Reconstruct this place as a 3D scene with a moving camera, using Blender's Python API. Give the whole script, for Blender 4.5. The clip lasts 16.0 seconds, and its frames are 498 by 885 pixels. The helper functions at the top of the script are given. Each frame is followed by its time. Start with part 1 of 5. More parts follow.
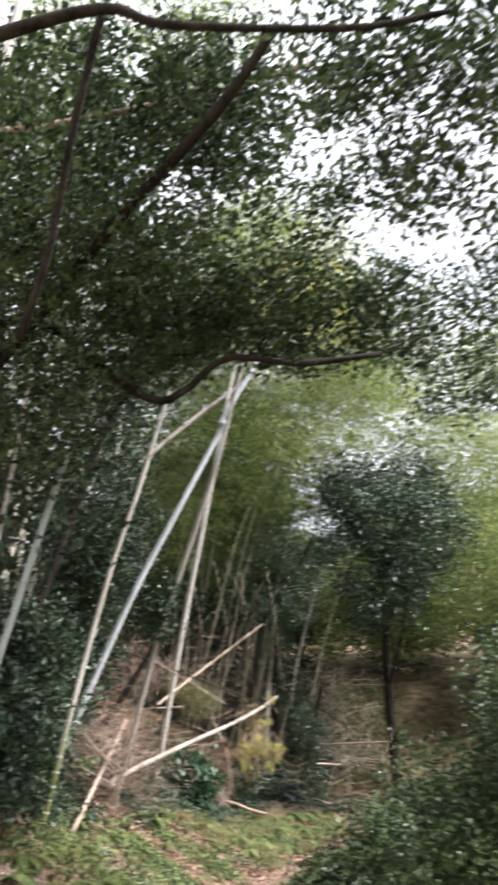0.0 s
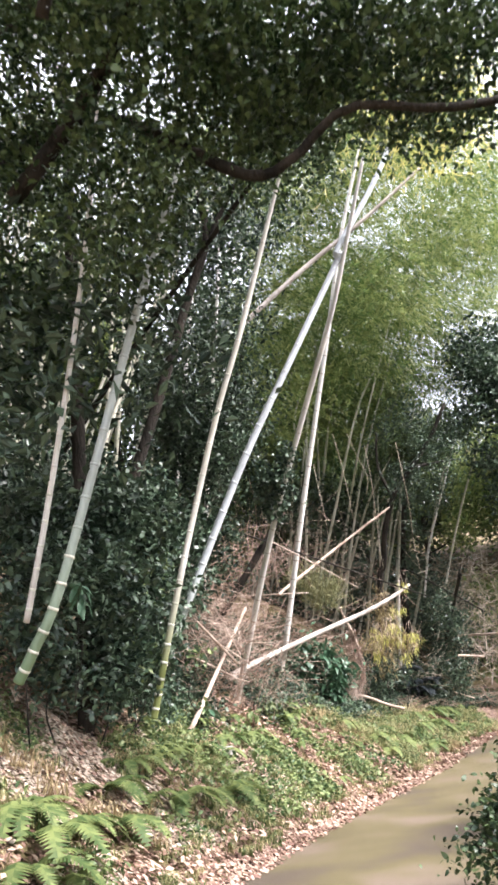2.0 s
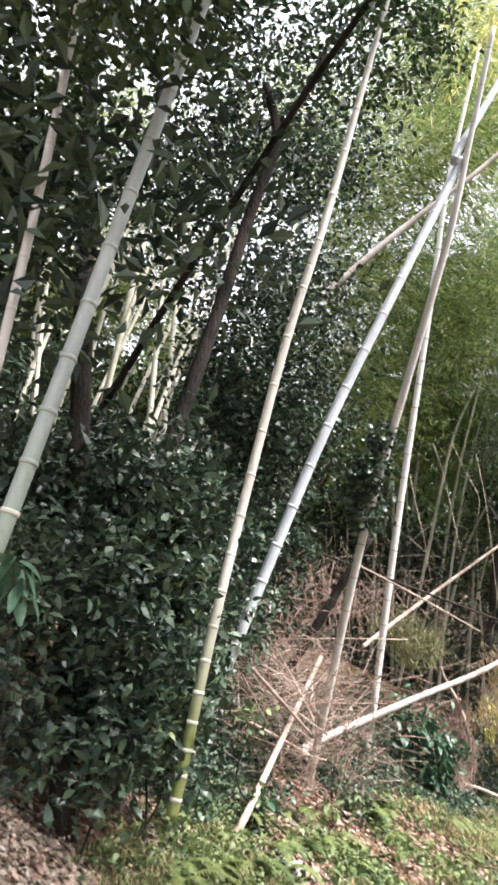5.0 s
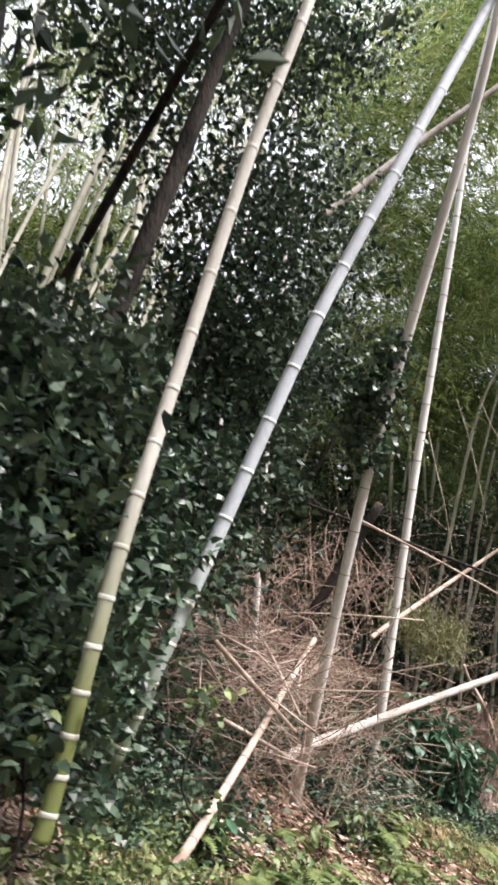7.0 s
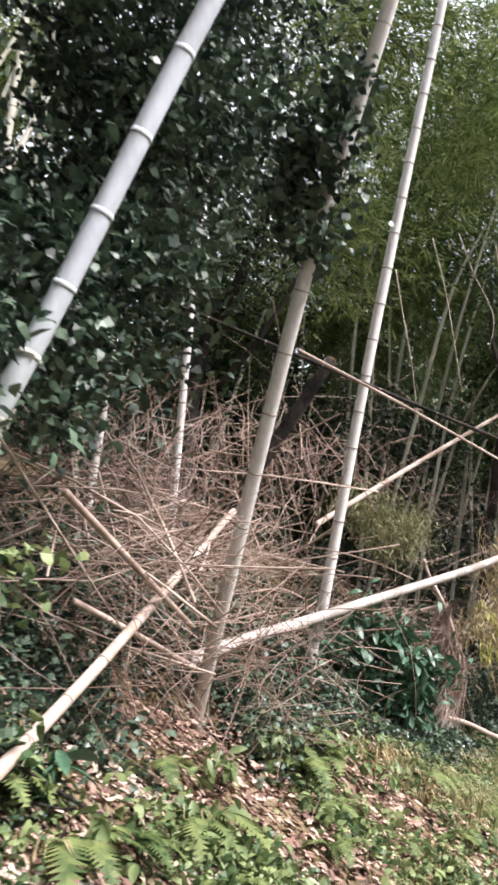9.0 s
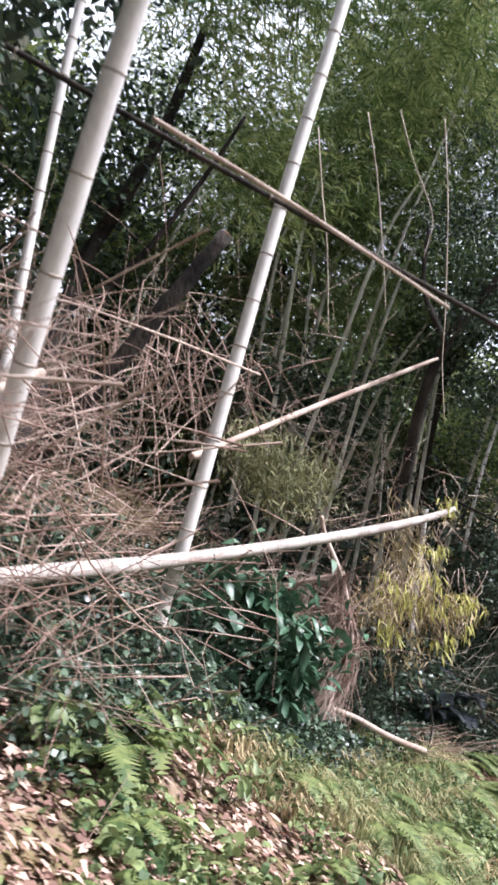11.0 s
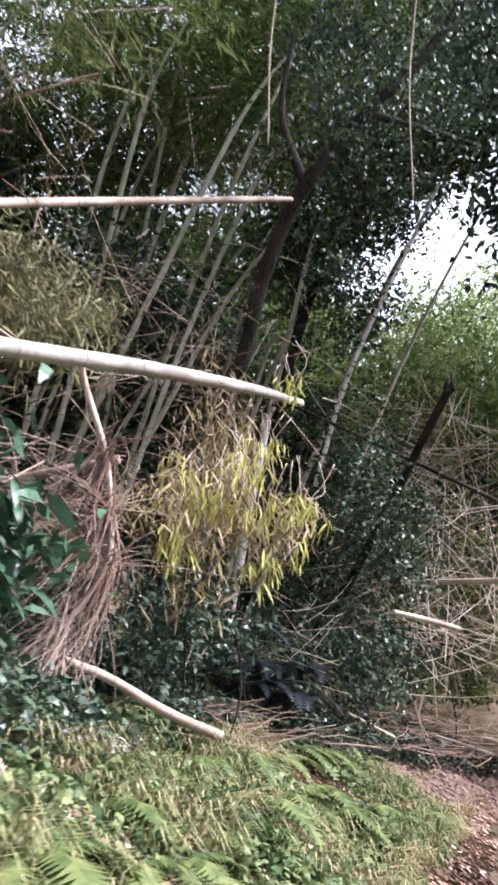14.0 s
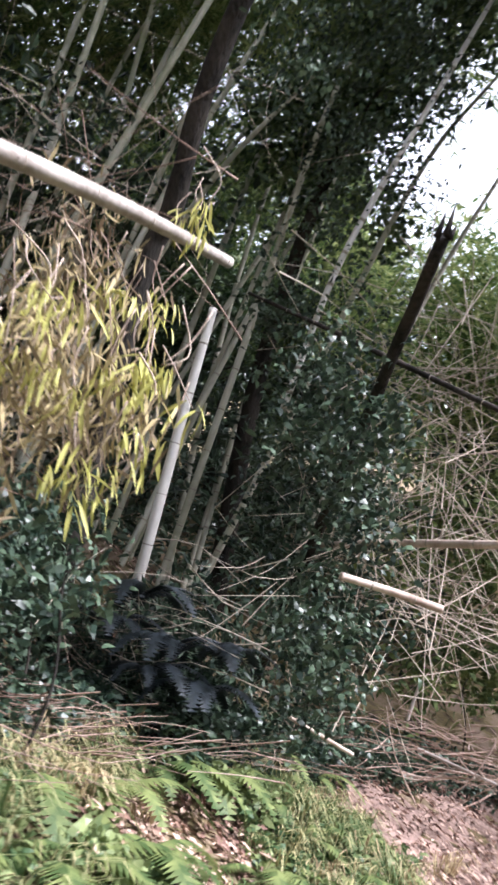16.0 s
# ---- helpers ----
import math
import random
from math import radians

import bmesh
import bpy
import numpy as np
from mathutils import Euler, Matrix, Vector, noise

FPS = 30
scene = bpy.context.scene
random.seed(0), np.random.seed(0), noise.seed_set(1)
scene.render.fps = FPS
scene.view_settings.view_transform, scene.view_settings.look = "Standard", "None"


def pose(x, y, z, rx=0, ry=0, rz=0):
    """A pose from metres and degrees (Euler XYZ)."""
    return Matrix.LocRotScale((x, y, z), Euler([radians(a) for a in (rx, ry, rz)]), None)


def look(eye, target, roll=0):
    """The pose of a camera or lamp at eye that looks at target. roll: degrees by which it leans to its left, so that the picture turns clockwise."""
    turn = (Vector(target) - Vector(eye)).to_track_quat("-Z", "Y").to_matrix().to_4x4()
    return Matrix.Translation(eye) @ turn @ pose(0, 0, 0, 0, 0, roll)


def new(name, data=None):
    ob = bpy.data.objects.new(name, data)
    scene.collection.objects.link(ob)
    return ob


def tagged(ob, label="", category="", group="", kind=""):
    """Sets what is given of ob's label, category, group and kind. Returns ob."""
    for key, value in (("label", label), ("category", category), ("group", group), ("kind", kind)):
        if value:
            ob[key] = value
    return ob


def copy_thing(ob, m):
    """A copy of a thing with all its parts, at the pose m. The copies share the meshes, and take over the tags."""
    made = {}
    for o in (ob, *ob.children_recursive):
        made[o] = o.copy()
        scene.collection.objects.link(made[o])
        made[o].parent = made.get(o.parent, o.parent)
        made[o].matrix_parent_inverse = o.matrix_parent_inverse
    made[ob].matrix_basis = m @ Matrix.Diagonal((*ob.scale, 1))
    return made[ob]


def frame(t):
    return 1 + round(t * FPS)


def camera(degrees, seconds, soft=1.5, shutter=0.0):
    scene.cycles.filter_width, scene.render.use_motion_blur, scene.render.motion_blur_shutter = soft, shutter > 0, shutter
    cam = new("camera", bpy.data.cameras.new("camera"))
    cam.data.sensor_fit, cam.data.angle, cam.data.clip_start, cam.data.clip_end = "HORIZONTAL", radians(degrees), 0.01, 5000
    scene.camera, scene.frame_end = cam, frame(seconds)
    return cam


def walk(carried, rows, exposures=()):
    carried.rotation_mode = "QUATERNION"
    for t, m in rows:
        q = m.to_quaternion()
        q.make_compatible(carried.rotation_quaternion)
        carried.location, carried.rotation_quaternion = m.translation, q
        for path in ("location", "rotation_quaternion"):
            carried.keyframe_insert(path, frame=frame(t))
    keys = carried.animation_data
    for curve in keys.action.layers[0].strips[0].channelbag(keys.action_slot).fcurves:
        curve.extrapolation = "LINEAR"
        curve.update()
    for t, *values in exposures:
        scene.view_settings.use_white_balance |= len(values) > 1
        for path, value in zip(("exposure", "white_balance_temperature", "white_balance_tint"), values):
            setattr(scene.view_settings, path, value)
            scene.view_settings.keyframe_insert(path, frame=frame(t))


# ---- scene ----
# ---- camera ----
cam = camera(34.5, 16.0, soft=2.9, shutter=0.5)
PATH = [
    (0, (0.000, -0.000, 1.213), (-0.068, 1.819, 2.041), -4.8),
    (0.5, (-0.122, 0.588, 1.208), (-0.383, 2.385, 2.046), -3.5),
    (1, (-0.203, 1.098, 1.193), (-0.467, 2.938, 1.931), -4.1),
    (1.5, (-0.356, 1.711, 1.200), (-0.681, 3.556, 1.901), -4.0),
    (2, (-0.448, 2.260, 1.227), (-0.805, 4.121, 1.866), -4.8),
    (2.5, (-0.527, 2.725, 1.236), (-0.911, 4.585, 1.864), -4.3),
    (3, (-0.699, 3.241, 1.274), (-1.084, 5.091, 1.929), -3.0),
    (3.5, (-0.834, 3.774, 1.310), (-1.275, 5.602, 1.990), -3.5),
    (4, (-0.992, 4.357, 1.337), (-1.498, 6.158, 2.044), -2.1),
    (4.2, (-1.029, 4.558, 1.346), (-1.532, 6.358, 2.060), -1.7),
    (6.3, (-1.403, 6.750, 1.378), (-1.922, 8.438, 2.317), -2.4),
    (6.5, (-1.400, 6.947, 1.360), (-1.912, 8.658, 2.260), -2.2),
    (7, (-1.421, 7.402, 1.352), (-1.968, 9.134, 2.190), -0.7),
    (7.5, (-1.455, 7.908, 1.390), (-1.972, 9.666, 2.191), 0.6),
    (8, (-1.504, 8.421, 1.420), (-2.056, 10.194, 2.161), 0.5),
    (8.5, (-1.586, 8.976, 1.437), (-2.185, 10.761, 2.112), 2.6),
    (9, (-1.593, 9.451, 1.453), (-2.085, 11.281, 2.094), -0.1),
    (9.5, (-1.642, 9.923, 1.454), (-2.096, 11.758, 2.106), 0.7),
    (9.7, (-1.650, 10.117, 1.448), (-2.021, 11.974, 2.090), 1.3),
    (11.8, (-1.545, 12.242, 1.273), (-1.778, 14.126, 1.902), 4.5),
    (12, (-1.526, 12.451, 1.255), (-1.684, 14.342, 1.888), 3.5),
    (12.5, (-1.481, 12.984, 1.215), (-1.605, 14.852, 1.920), 2.1),
    (13, (-1.365, 13.484, 1.202), (-1.412, 15.363, 1.885), 4.2),
    (13.5, (-1.148, 13.972, 1.167), (-1.194, 15.861, 1.824), 1.7),
    (14, (-0.986, 14.523, 1.104), (-0.995, 16.404, 1.785), 4.1),
    (14.5, (-0.759, 15.023, 1.119), (-0.830, 16.913, 1.768), 3.1),
    (15, (-0.538, 15.542, 1.259), (-0.629, 17.434, 1.900), 6.9),
    (15.5, (-0.254, 16.088, 1.330), (-0.348, 17.987, 1.950), 5.8),
    (16, (-0.000, 16.641, 1.396), (-0.173, 18.540, 1.999), 9.0),
]
walk(cam, [(t, look(eye, target, roll)) for t, eye, target, roll in PATH],
     exposures=[(0.0, 1.38, 6500, 14), (0.5, 1.5, 6600, 14), (2.0, 1.87, 6350, 15), (4.0, 1.9, 6350, 15), (6.5, 1.42, 6450, 16), (8.0, 1.34, 6400, 16), (9.5, 1.48, 6200, 17), (12.0, 1.5, 5850, 19), (14.0, 1.66, 5900, 19), (16.0, 1.75, 5900, 18)])

# ---- world and sun: a bright overcast sky ----
world = bpy.data.worlds.new("sky")
scene.world = world
world.use_nodes = True
wn = world.node_tree.nodes
wl = world.node_tree.links
sky = wn.new("ShaderNodeTexSky")
sky.sky_type = "NISHITA"
sky.sun_disc = False
sky.sun_elevation, sky.sun_rotation = radians(47), radians(105)
sky.air_density, sky.dust_density, sky.ozone_density = 1.2, 6.0, 0.6
veil = wn.new("ShaderNodeMixRGB")
veil.inputs[0].default_value = 0.72
veil.inputs[2].default_value = (9.0, 9.3, 9.8, 1)
wl.new(sky.outputs[0], veil.inputs[1])
wl.new(veil.outputs[0], wn["Background"].inputs[0])
wn["Background"].inputs[1].default_value = 0.1
sun_data = bpy.data.lights.new("sun", "SUN")
sun_data.energy, sun_data.angle, sun_data.color = 3.8, radians(14), (1.0, 0.975, 0.94)
sun = new("sun", sun_data)
sun.matrix_world = look((0, 0, 30), (-27, 7, 0))

rng = np.random.default_rng(7)


# ---- materials ----
def mat(name, base, second, scale=8.0, rough=0.75, bump=0.25, stretch=(1, 1, 1), fine=60.0, spec=0.3, third=None, island=0.0, thin=0.0, coords="Object"):
    m = bpy.data.materials.new(name)
    m.use_nodes = True
    n, l = m.node_tree.nodes, m.node_tree.links
    bsdf = n["Principled BSDF"]
    tc = n.new("ShaderNodeTexCoord")
    mp = n.new("ShaderNodeMapping")
    mp.inputs["Scale"].default_value = stretch
    l.new(tc.outputs[coords], mp.inputs[0])
    big = n.new("ShaderNodeTexNoise")
    big.inputs["Scale"].default_value, big.inputs["Detail"].default_value = scale, 5
    small = n.new("ShaderNodeTexNoise")
    small.inputs["Scale"].default_value, small.inputs["Detail"].default_value = fine, 4
    l.new(mp.outputs[0], big.inputs[0])
    l.new(mp.outputs[0], small.inputs[0])
    ramp = n.new("ShaderNodeValToRGB")
    ramp.color_ramp.elements[0].position, ramp.color_ramp.elements[1].position = 0.34, 0.66
    ramp.color_ramp.elements[0].color, ramp.color_ramp.elements[1].color = (*base, 1), (*second, 1)
    if third:
        e = ramp.color_ramp.elements.new(0.5)
        e.color = (*third, 1)
    mixv = n.new("ShaderNodeMath")
    mixv.operation = "MULTIPLY_ADD"
    mixv.inputs[1].default_value = 0.35
    l.new(small.outputs[0], mixv.inputs[0])
    sub = n.new("ShaderNodeMath")
    sub.operation = "SUBTRACT"
    sub.inputs[1].default_value = 0.175
    l.new(big.outputs[0], sub.inputs[0])
    l.new(sub.outputs[0], mixv.inputs[2])
    value = mixv.outputs[0]
    if island:
        geo = n.new("ShaderNodeNewGeometry")
        add = n.new("ShaderNodeMath")
        add.operation = "MULTIPLY_ADD"
        add.inputs[1].default_value = island
        sub2 = n.new("ShaderNodeMath")
        sub2.operation = "SUBTRACT"
        sub2.inputs[1].default_value = island / 2
        l.new(value, sub2.inputs[0])
        l.new(geo.outputs["Random Per Island"], add.inputs[0])
        l.new(sub2.outputs[0], add.inputs[2])
        value = add.outputs[0]
    l.new(value, ramp.inputs[0])
    l.new(ramp.outputs[0], bsdf.inputs["Base Color"])
    rr = n.new("ShaderNodeMapRange")
    rr.inputs[3].default_value, rr.inputs[4].default_value = max(rough - 0.15, 0.05), min(rough + 0.12, 1)
    l.new(small.outputs[0], rr.inputs[0])
    l.new(rr.outputs[0], bsdf.inputs["Roughness"])
    bsdf.inputs["Specular IOR Level"].default_value = spec
    if bump:
        b = n.new("ShaderNodeBump")
        b.inputs["Strength"].default_value, b.inputs["Distance"].default_value = bump, 0.02
        l.new(small.outputs[0], b.inputs["Height"])
        l.new(b.outputs[0], bsdf.inputs["Normal"])
    if thin:
        tr = n.new("ShaderNodeBsdfTranslucent")
        l.new(ramp.outputs[0], tr.inputs[0])
        mix = n.new("ShaderNodeMixShader")
        mix.inputs[0].default_value = thin
        l.new(bsdf.outputs[0], mix.inputs[1])
        l.new(tr.outputs[0], mix.inputs[2])
        l.new(mix.outputs[0], n["Material Output"].inputs[0])
    return m


def culm_mat(name, low, high, z0, z1, rough=0.45):
    """Bamboo skin: greener towards the foot, pale and waxy above, with grey blotches."""
    m = mat(name, high, tuple(c * 0.72 for c in high), 3.0, rough, 0.08, (1, 1, 0.25), 45, 0.4)
    n, l = m.node_tree.nodes, m.node_tree.links
    bsdf = n["Principled BSDF"]
    geo = n.new("ShaderNodeNewGeometry")
    sep = n.new("ShaderNodeSeparateXYZ")
    l.new(geo.outputs["Position"], sep.inputs[0])
    mr = n.new("ShaderNodeMapRange")
    mr.inputs[1].default_value, mr.inputs[2].default_value = z0, z1
    l.new(sep.outputs[2], mr.inputs[0])
    mx = n.new("ShaderNodeMixRGB")
    mx.inputs[1].default_value = (*low, 1)
    l.new(mr.outputs[0], mx.inputs[0])
    l.new(bsdf.inputs["Base Color"].links[0].from_socket, mx.inputs[2])
    l.new(mx.outputs[0], bsdf.inputs["Base Color"])
    return m


M_SOIL = mat("soil_and_litter", (0.075, 0.055, 0.042), (0.24, 0.175, 0.135), 2.6, 0.95, 0.9, fine=30, spec=0.1, third=(0.15, 0.12, 0.06))
M_ROAD = mat("worn_road", (0.085, 0.066, 0.05), (0.17, 0.13, 0.10), 0.8, 0.6, 0.4, fine=70, spec=0.4, third=(0.12, 0.10, 0.05))
M_LITTER = mat("dead_leaves", (0.17, 0.10, 0.08), (0.50, 0.36, 0.29), 3, 0.85, 0, fine=20, island=0.7, spec=0.2, third=(0.24, 0.15, 0.11))
M_HERB = mat("herb_leaves", (0.05, 0.095, 0.036), (0.225, 0.275, 0.115), 1.6, 0.5, 0, fine=10, island=0.5, thin=0.25, spec=0.4)
M_GRASS = mat("grass", (0.09, 0.14, 0.05), (0.42, 0.38, 0.20), 2.2, 0.65, 0, fine=10, island=0.5, thin=0.3)
M_FERN = mat("fern_green", (0.06, 0.10, 0.032), (0.20, 0.24, 0.085), 3, 0.6, 0, fine=20, island=0.3, thin=0.3)
M_DARK = mat("evergreen_leaves", (0.012, 0.028, 0.018), (0.085, 0.13, 0.08), 1.8, 0.42, 0, fine=12, island=0.55, thin=0.12, spec=0.5)
M_CANOPY = mat("canopy_leaves", (0.012, 0.03, 0.012), (0.085, 0.13, 0.05), 1.2, 0.42, 0, fine=10, island=0.5, thin=0.16, spec=0.4)
M_MIDLEAF = mat("soft_green_leaves", (0.03, 0.06, 0.025), (0.15, 0.20, 0.085), 1.2, 0.45, 0, fine=10, island=0.5, thin=0.3, spec=0.4)
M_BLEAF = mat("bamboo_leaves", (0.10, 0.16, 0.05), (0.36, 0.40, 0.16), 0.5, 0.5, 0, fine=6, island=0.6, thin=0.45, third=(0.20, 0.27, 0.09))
# yellower, brighter copy of the bamboo leaves, with sunlight put into the colour
M_BTIP = mat("sun_painted_bamboo_leaves", (0.26, 0.30, 0.09), (0.66, 0.58, 0.22), 0.8, 0.5, 0, fine=6, island=0.6, thin=0.5, third=(0.44, 0.44, 0.14))
M_YLEAF = mat("yellow_bamboo_leaves", (0.20, 0.18, 0.08), (0.66, 0.68, 0.15), 2.2, 0.5, 0, fine=10, island=0.6, thin=0.35, third=(0.46, 0.44, 0.15))
M_BIGLEAF = mat("broad_leaves", (0.03, 0.075, 0.042), (0.085, 0.165, 0.095), 4, 0.42, 0.1, fine=30, thin=0.1, spec=0.4)
M_BARK = mat("dark_bark", (0.012, 0.011, 0.010), (0.05, 0.042, 0.036), 5, 0.9, 0.8, (1, 1, 0.35), 40, 0.15)
M_REDWOOD = mat("torn_wood", (0.18, 0.07, 0.045), (0.34, 0.17, 0.11), 9, 0.85, 0.6, (1, 1, 0.2), 50, 0.2)
M_DRY = mat("dry_twigs", (0.14, 0.09, 0.07), (0.42, 0.32, 0.27), 2.0, 0.85, 0, fine=12, island=0.6, spec=0.2, third=(0.26, 0.175, 0.14))
M_PALETWIG = mat("pale_twigs", (0.30, 0.24, 0.19), (0.60, 0.52, 0.43), 2.0, 0.8, 0, fine=12, island=0.5, spec=0.2)
M_DEADCULM = mat("dead_bamboo", (0.24, 0.205, 0.18), (0.45, 0.41, 0.37), 3.5, 0.6, 0.2, (1, 1, 1), 35, 0.3, third=(0.37, 0.33, 0.30))
M_BROWNCULM = mat("brown_dead_bamboo", (0.28, 0.20, 0.16), (0.54, 0.44, 0.37), 4, 0.7, 0.15, (1, 1, 1), 35, 0.3)
M_RING = mat("node_ring", (0.55, 0.55, 0.48), (0.75, 0.74, 0.66), 12, 0.7, 0.1, fine=60)
M_SCAR = mat("node_scar", (0.20, 0.17, 0.14), (0.38, 0.33, 0.28), 12, 0.8, 0.1, fine=60)
M_STONE = mat("grey_stone", (0.24, 0.23, 0.21), (0.42, 0.40, 0.37), 5, 0.85, 0.6, fine=40)
M_PALECULM = culm_mat("pale_bamboo", (0.46, 0.40, 0.34), (0.74, 0.71, 0.68), 1.2, 2.6)
M_GREENCULM = culm_mat("green_bamboo", (0.14, 0.22, 0.11), (0.56, 0.61, 0.60), 1.5, 3.4)
M_YELCULM = culm_mat("yellow_green_bamboo", (0.20, 0.23, 0.08), (0.72, 0.69, 0.63), 1.7, 2.7)
M_BLUECULM = culm_mat("waxy_bamboo", (0.22, 0.26, 0.18), (0.64, 0.68, 0.74), 1.7, 3.2)
M_FARCULM = mat("far_bamboo", (0.28, 0.28, 0.20), (0.52, 0.50, 0.42), 0.9, 0.6, 0, fine=10, island=0.5)


# ---- mesh helpers ----
def mesh_object(name, verts, faces, material, smooth=False):
    me = bpy.data.meshes.new(name)
    verts = np.asarray(verts, np.float32)
    faces = np.asarray(faces, np.int32)
    k = faces.shape[1]
    me.vertices.add(len(verts))
    me.vertices.foreach_set("co", verts.ravel())
    me.loops.add(faces.size)
    me.loops.foreach_set("vertex_index", faces.ravel())
    me.polygons.add(len(faces))
    me.polygons.foreach_set("loop_start", np.arange(0, faces.size, k, dtype=np.int32))
    me.polygons.foreach_set("loop_total", np.full(len(faces), k, np.int32))
    me.polygons.foreach_set("use_smooth", np.full(len(faces), smooth, bool))
    me.update(calc_edges=True)
    me.validate()
    me.materials.append(material)
    return new(name, me)


def empty(name, at, label, category, group="", kind=""):
    ob = new(name)
    ob.location = at
    bpy.context.view_layer.update()
    return tagged(ob, label, category, group, kind)


def child(ob, parent, label=""):
    """Parents a mesh built in world coordinates under an Empty that only has a place."""
    ob.parent = parent
    ob.location = -Vector(parent.location)
    return tagged(ob, label) if label else ob


def smooth_line(pts, n):
    """A smooth run through the given points (Catmull-Rom)."""
    p = np.asarray(pts, float)
    if len(p) == 2:
        t = np.linspace(0, 1, n)[:, None]
        return p[0] * (1 - t) + p[1] * t
    q = np.vstack([2 * p[0] - p[1], p, 2 * p[-1] - p[-2]])
    out = []
    for u in np.linspace(0, len(p) - 1, n):
        i = min(int(u), len(p) - 2)
        f = u - i
        a, b, c, d = q[i], q[i + 1], q[i + 2], q[i + 3]
        out.append(0.5 * (2 * b + (c - a) * f + (2 * a - 5 * b + 4 * c - d) * f * f + (3 * b - a - 3 * c + d) * f**3))
    return np.array(out)


def tube_data(line, radii, segs=10, knobs=0.0, seed=0):
    line = np.asarray(line, float)
    n = len(line)
    radii = np.interp(np.linspace(0, 1, n), np.linspace(0, 1, len(radii)), radii) if np.ndim(radii) else np.full(n, radii)
    tang = np.gradient(line, axis=0)
    tang /= np.linalg.norm(tang, axis=1)[:, None] + 1e-9
    ref = np.array([0.31, 0.87, 0.38])
    u = np.cross(tang, ref)
    u /= np.linalg.norm(u, axis=1)[:, None] + 1e-9
    v = np.cross(tang, u)
    a = np.linspace(0, 2 * np.pi, segs, endpoint=False)
    r = radii[:, None] * np.ones(segs)
    if knobs:
        g = np.random.default_rng(seed)
        r = r * (1 + knobs * g.normal(size=(n, segs)))
    ring = line[:, None] + r[..., None] * (np.cos(a)[None, :, None] * u[:, None] + np.sin(a)[None, :, None] * v[:, None])
    verts = ring.reshape(-1, 3)
    i, j = np.meshgrid(np.arange(n - 1), np.arange(segs), indexing="ij")
    k = (j + 1) % segs
    quads = np.stack([i * segs + j, i * segs + k, (i + 1) * segs + k, (i + 1) * segs + j], -1).reshape(-1, 4)
    ends = len(verts)
    verts = np.vstack([verts, line[0], line[-1]])
    j = np.arange(segs)
    k = (j + 1) % segs
    cap = np.stack([np.full(segs, ends), k, j, j], -1)[:, :3]
    cap2 = np.stack([np.full(segs, ends + 1), (n - 1) * segs + j, (n - 1) * segs + k], -1)
    return verts, quads, np.vstack([cap, cap2])


def tube(name, line, radii, material, segs=10, knobs=0.0, seed=0):
    v, q, c = tube_data(line, radii, segs, knobs, seed)
    tris = np.vstack([q[:, [0, 1, 2]], q[:, [0, 2, 3]], c])
    return mesh_object(name, v, tris, material, True)


def tubes(name, runs, material, segs=4):
    """Many thin stems in one mesh: runs of (line, radii)."""
    vs, fs, off = [], [], 0
    for line, radii in runs:
        v, q, _ = tube_data(line, radii, segs)
        vs.append(v)
        fs.append(q + off)
        off += len(v)
    return mesh_object(name, np.vstack(vs), np.vstack(fs), material, True)


def leaves(name, centres, length, width, material, droop=0.0, spread=0.35, seed=1, fold=0.25, away=None, plain=False):
    """A leaf at every centre: a folded blade of four corners, lying any way, or hanging for a high droop."""
    g = np.random.default_rng(seed)
    c = np.asarray(centres, float)
    n = len(c)
    d = g.normal(size=(n, 3))
    if away is not None:
        o = c - np.asarray(away)
        d = d * 0.8 + o / (np.linalg.norm(o, axis=1)[:, None] + 1e-6)
    d[:, 2] = d[:, 2] * 0.6 - droop
    d /= np.linalg.norm(d, axis=1)[:, None] + 1e-9
    up = g.normal(size=(n, 3)) * 0.7 + np.array([0, 0, 1.0])
    s = np.cross(d, up)
    s /= np.linalg.norm(s, axis=1)[:, None] + 1e-9
    nn = np.cross(s, d)
    k = g.uniform(1 - spread, 1 + spread, n)[:, None]
    l, w = length * k, width * k
    if plain:
        v = np.stack([c - d * l * 0.5, c + s * w * 0.5 + nn * w * fold, c + d * l * 0.5, c - s * w * 0.5 + nn * w * fold], 1).reshape(-1, 3)
        i = np.arange(n)[:, None] * 4
        return mesh_object(name, v, np.vstack([i + [0, 1, 2], i + [0, 2, 3]]), material)
    rows = [c - d * l * 0.5]
    for sg in (1, -1):
        rows += [c - d * l * 0.2 + sg * s * w * 0.46 + nn * w * fold, c + d * l * 0.16 + sg * s * w * 0.4 + nn * w * fold * 0.8 - nn * l * 0.05]
    rows.append(c + d * l * 0.5 - nn * l * 0.14)
    v = np.stack(rows, 1).reshape(-1, 3)
    i = np.arange(n)[:, None] * 6
    return mesh_object(name, v, np.vstack([i + [0, 1, 3], i + [1, 2, 4], i + [1, 4, 3], i + [2, 5, 4]]), material)


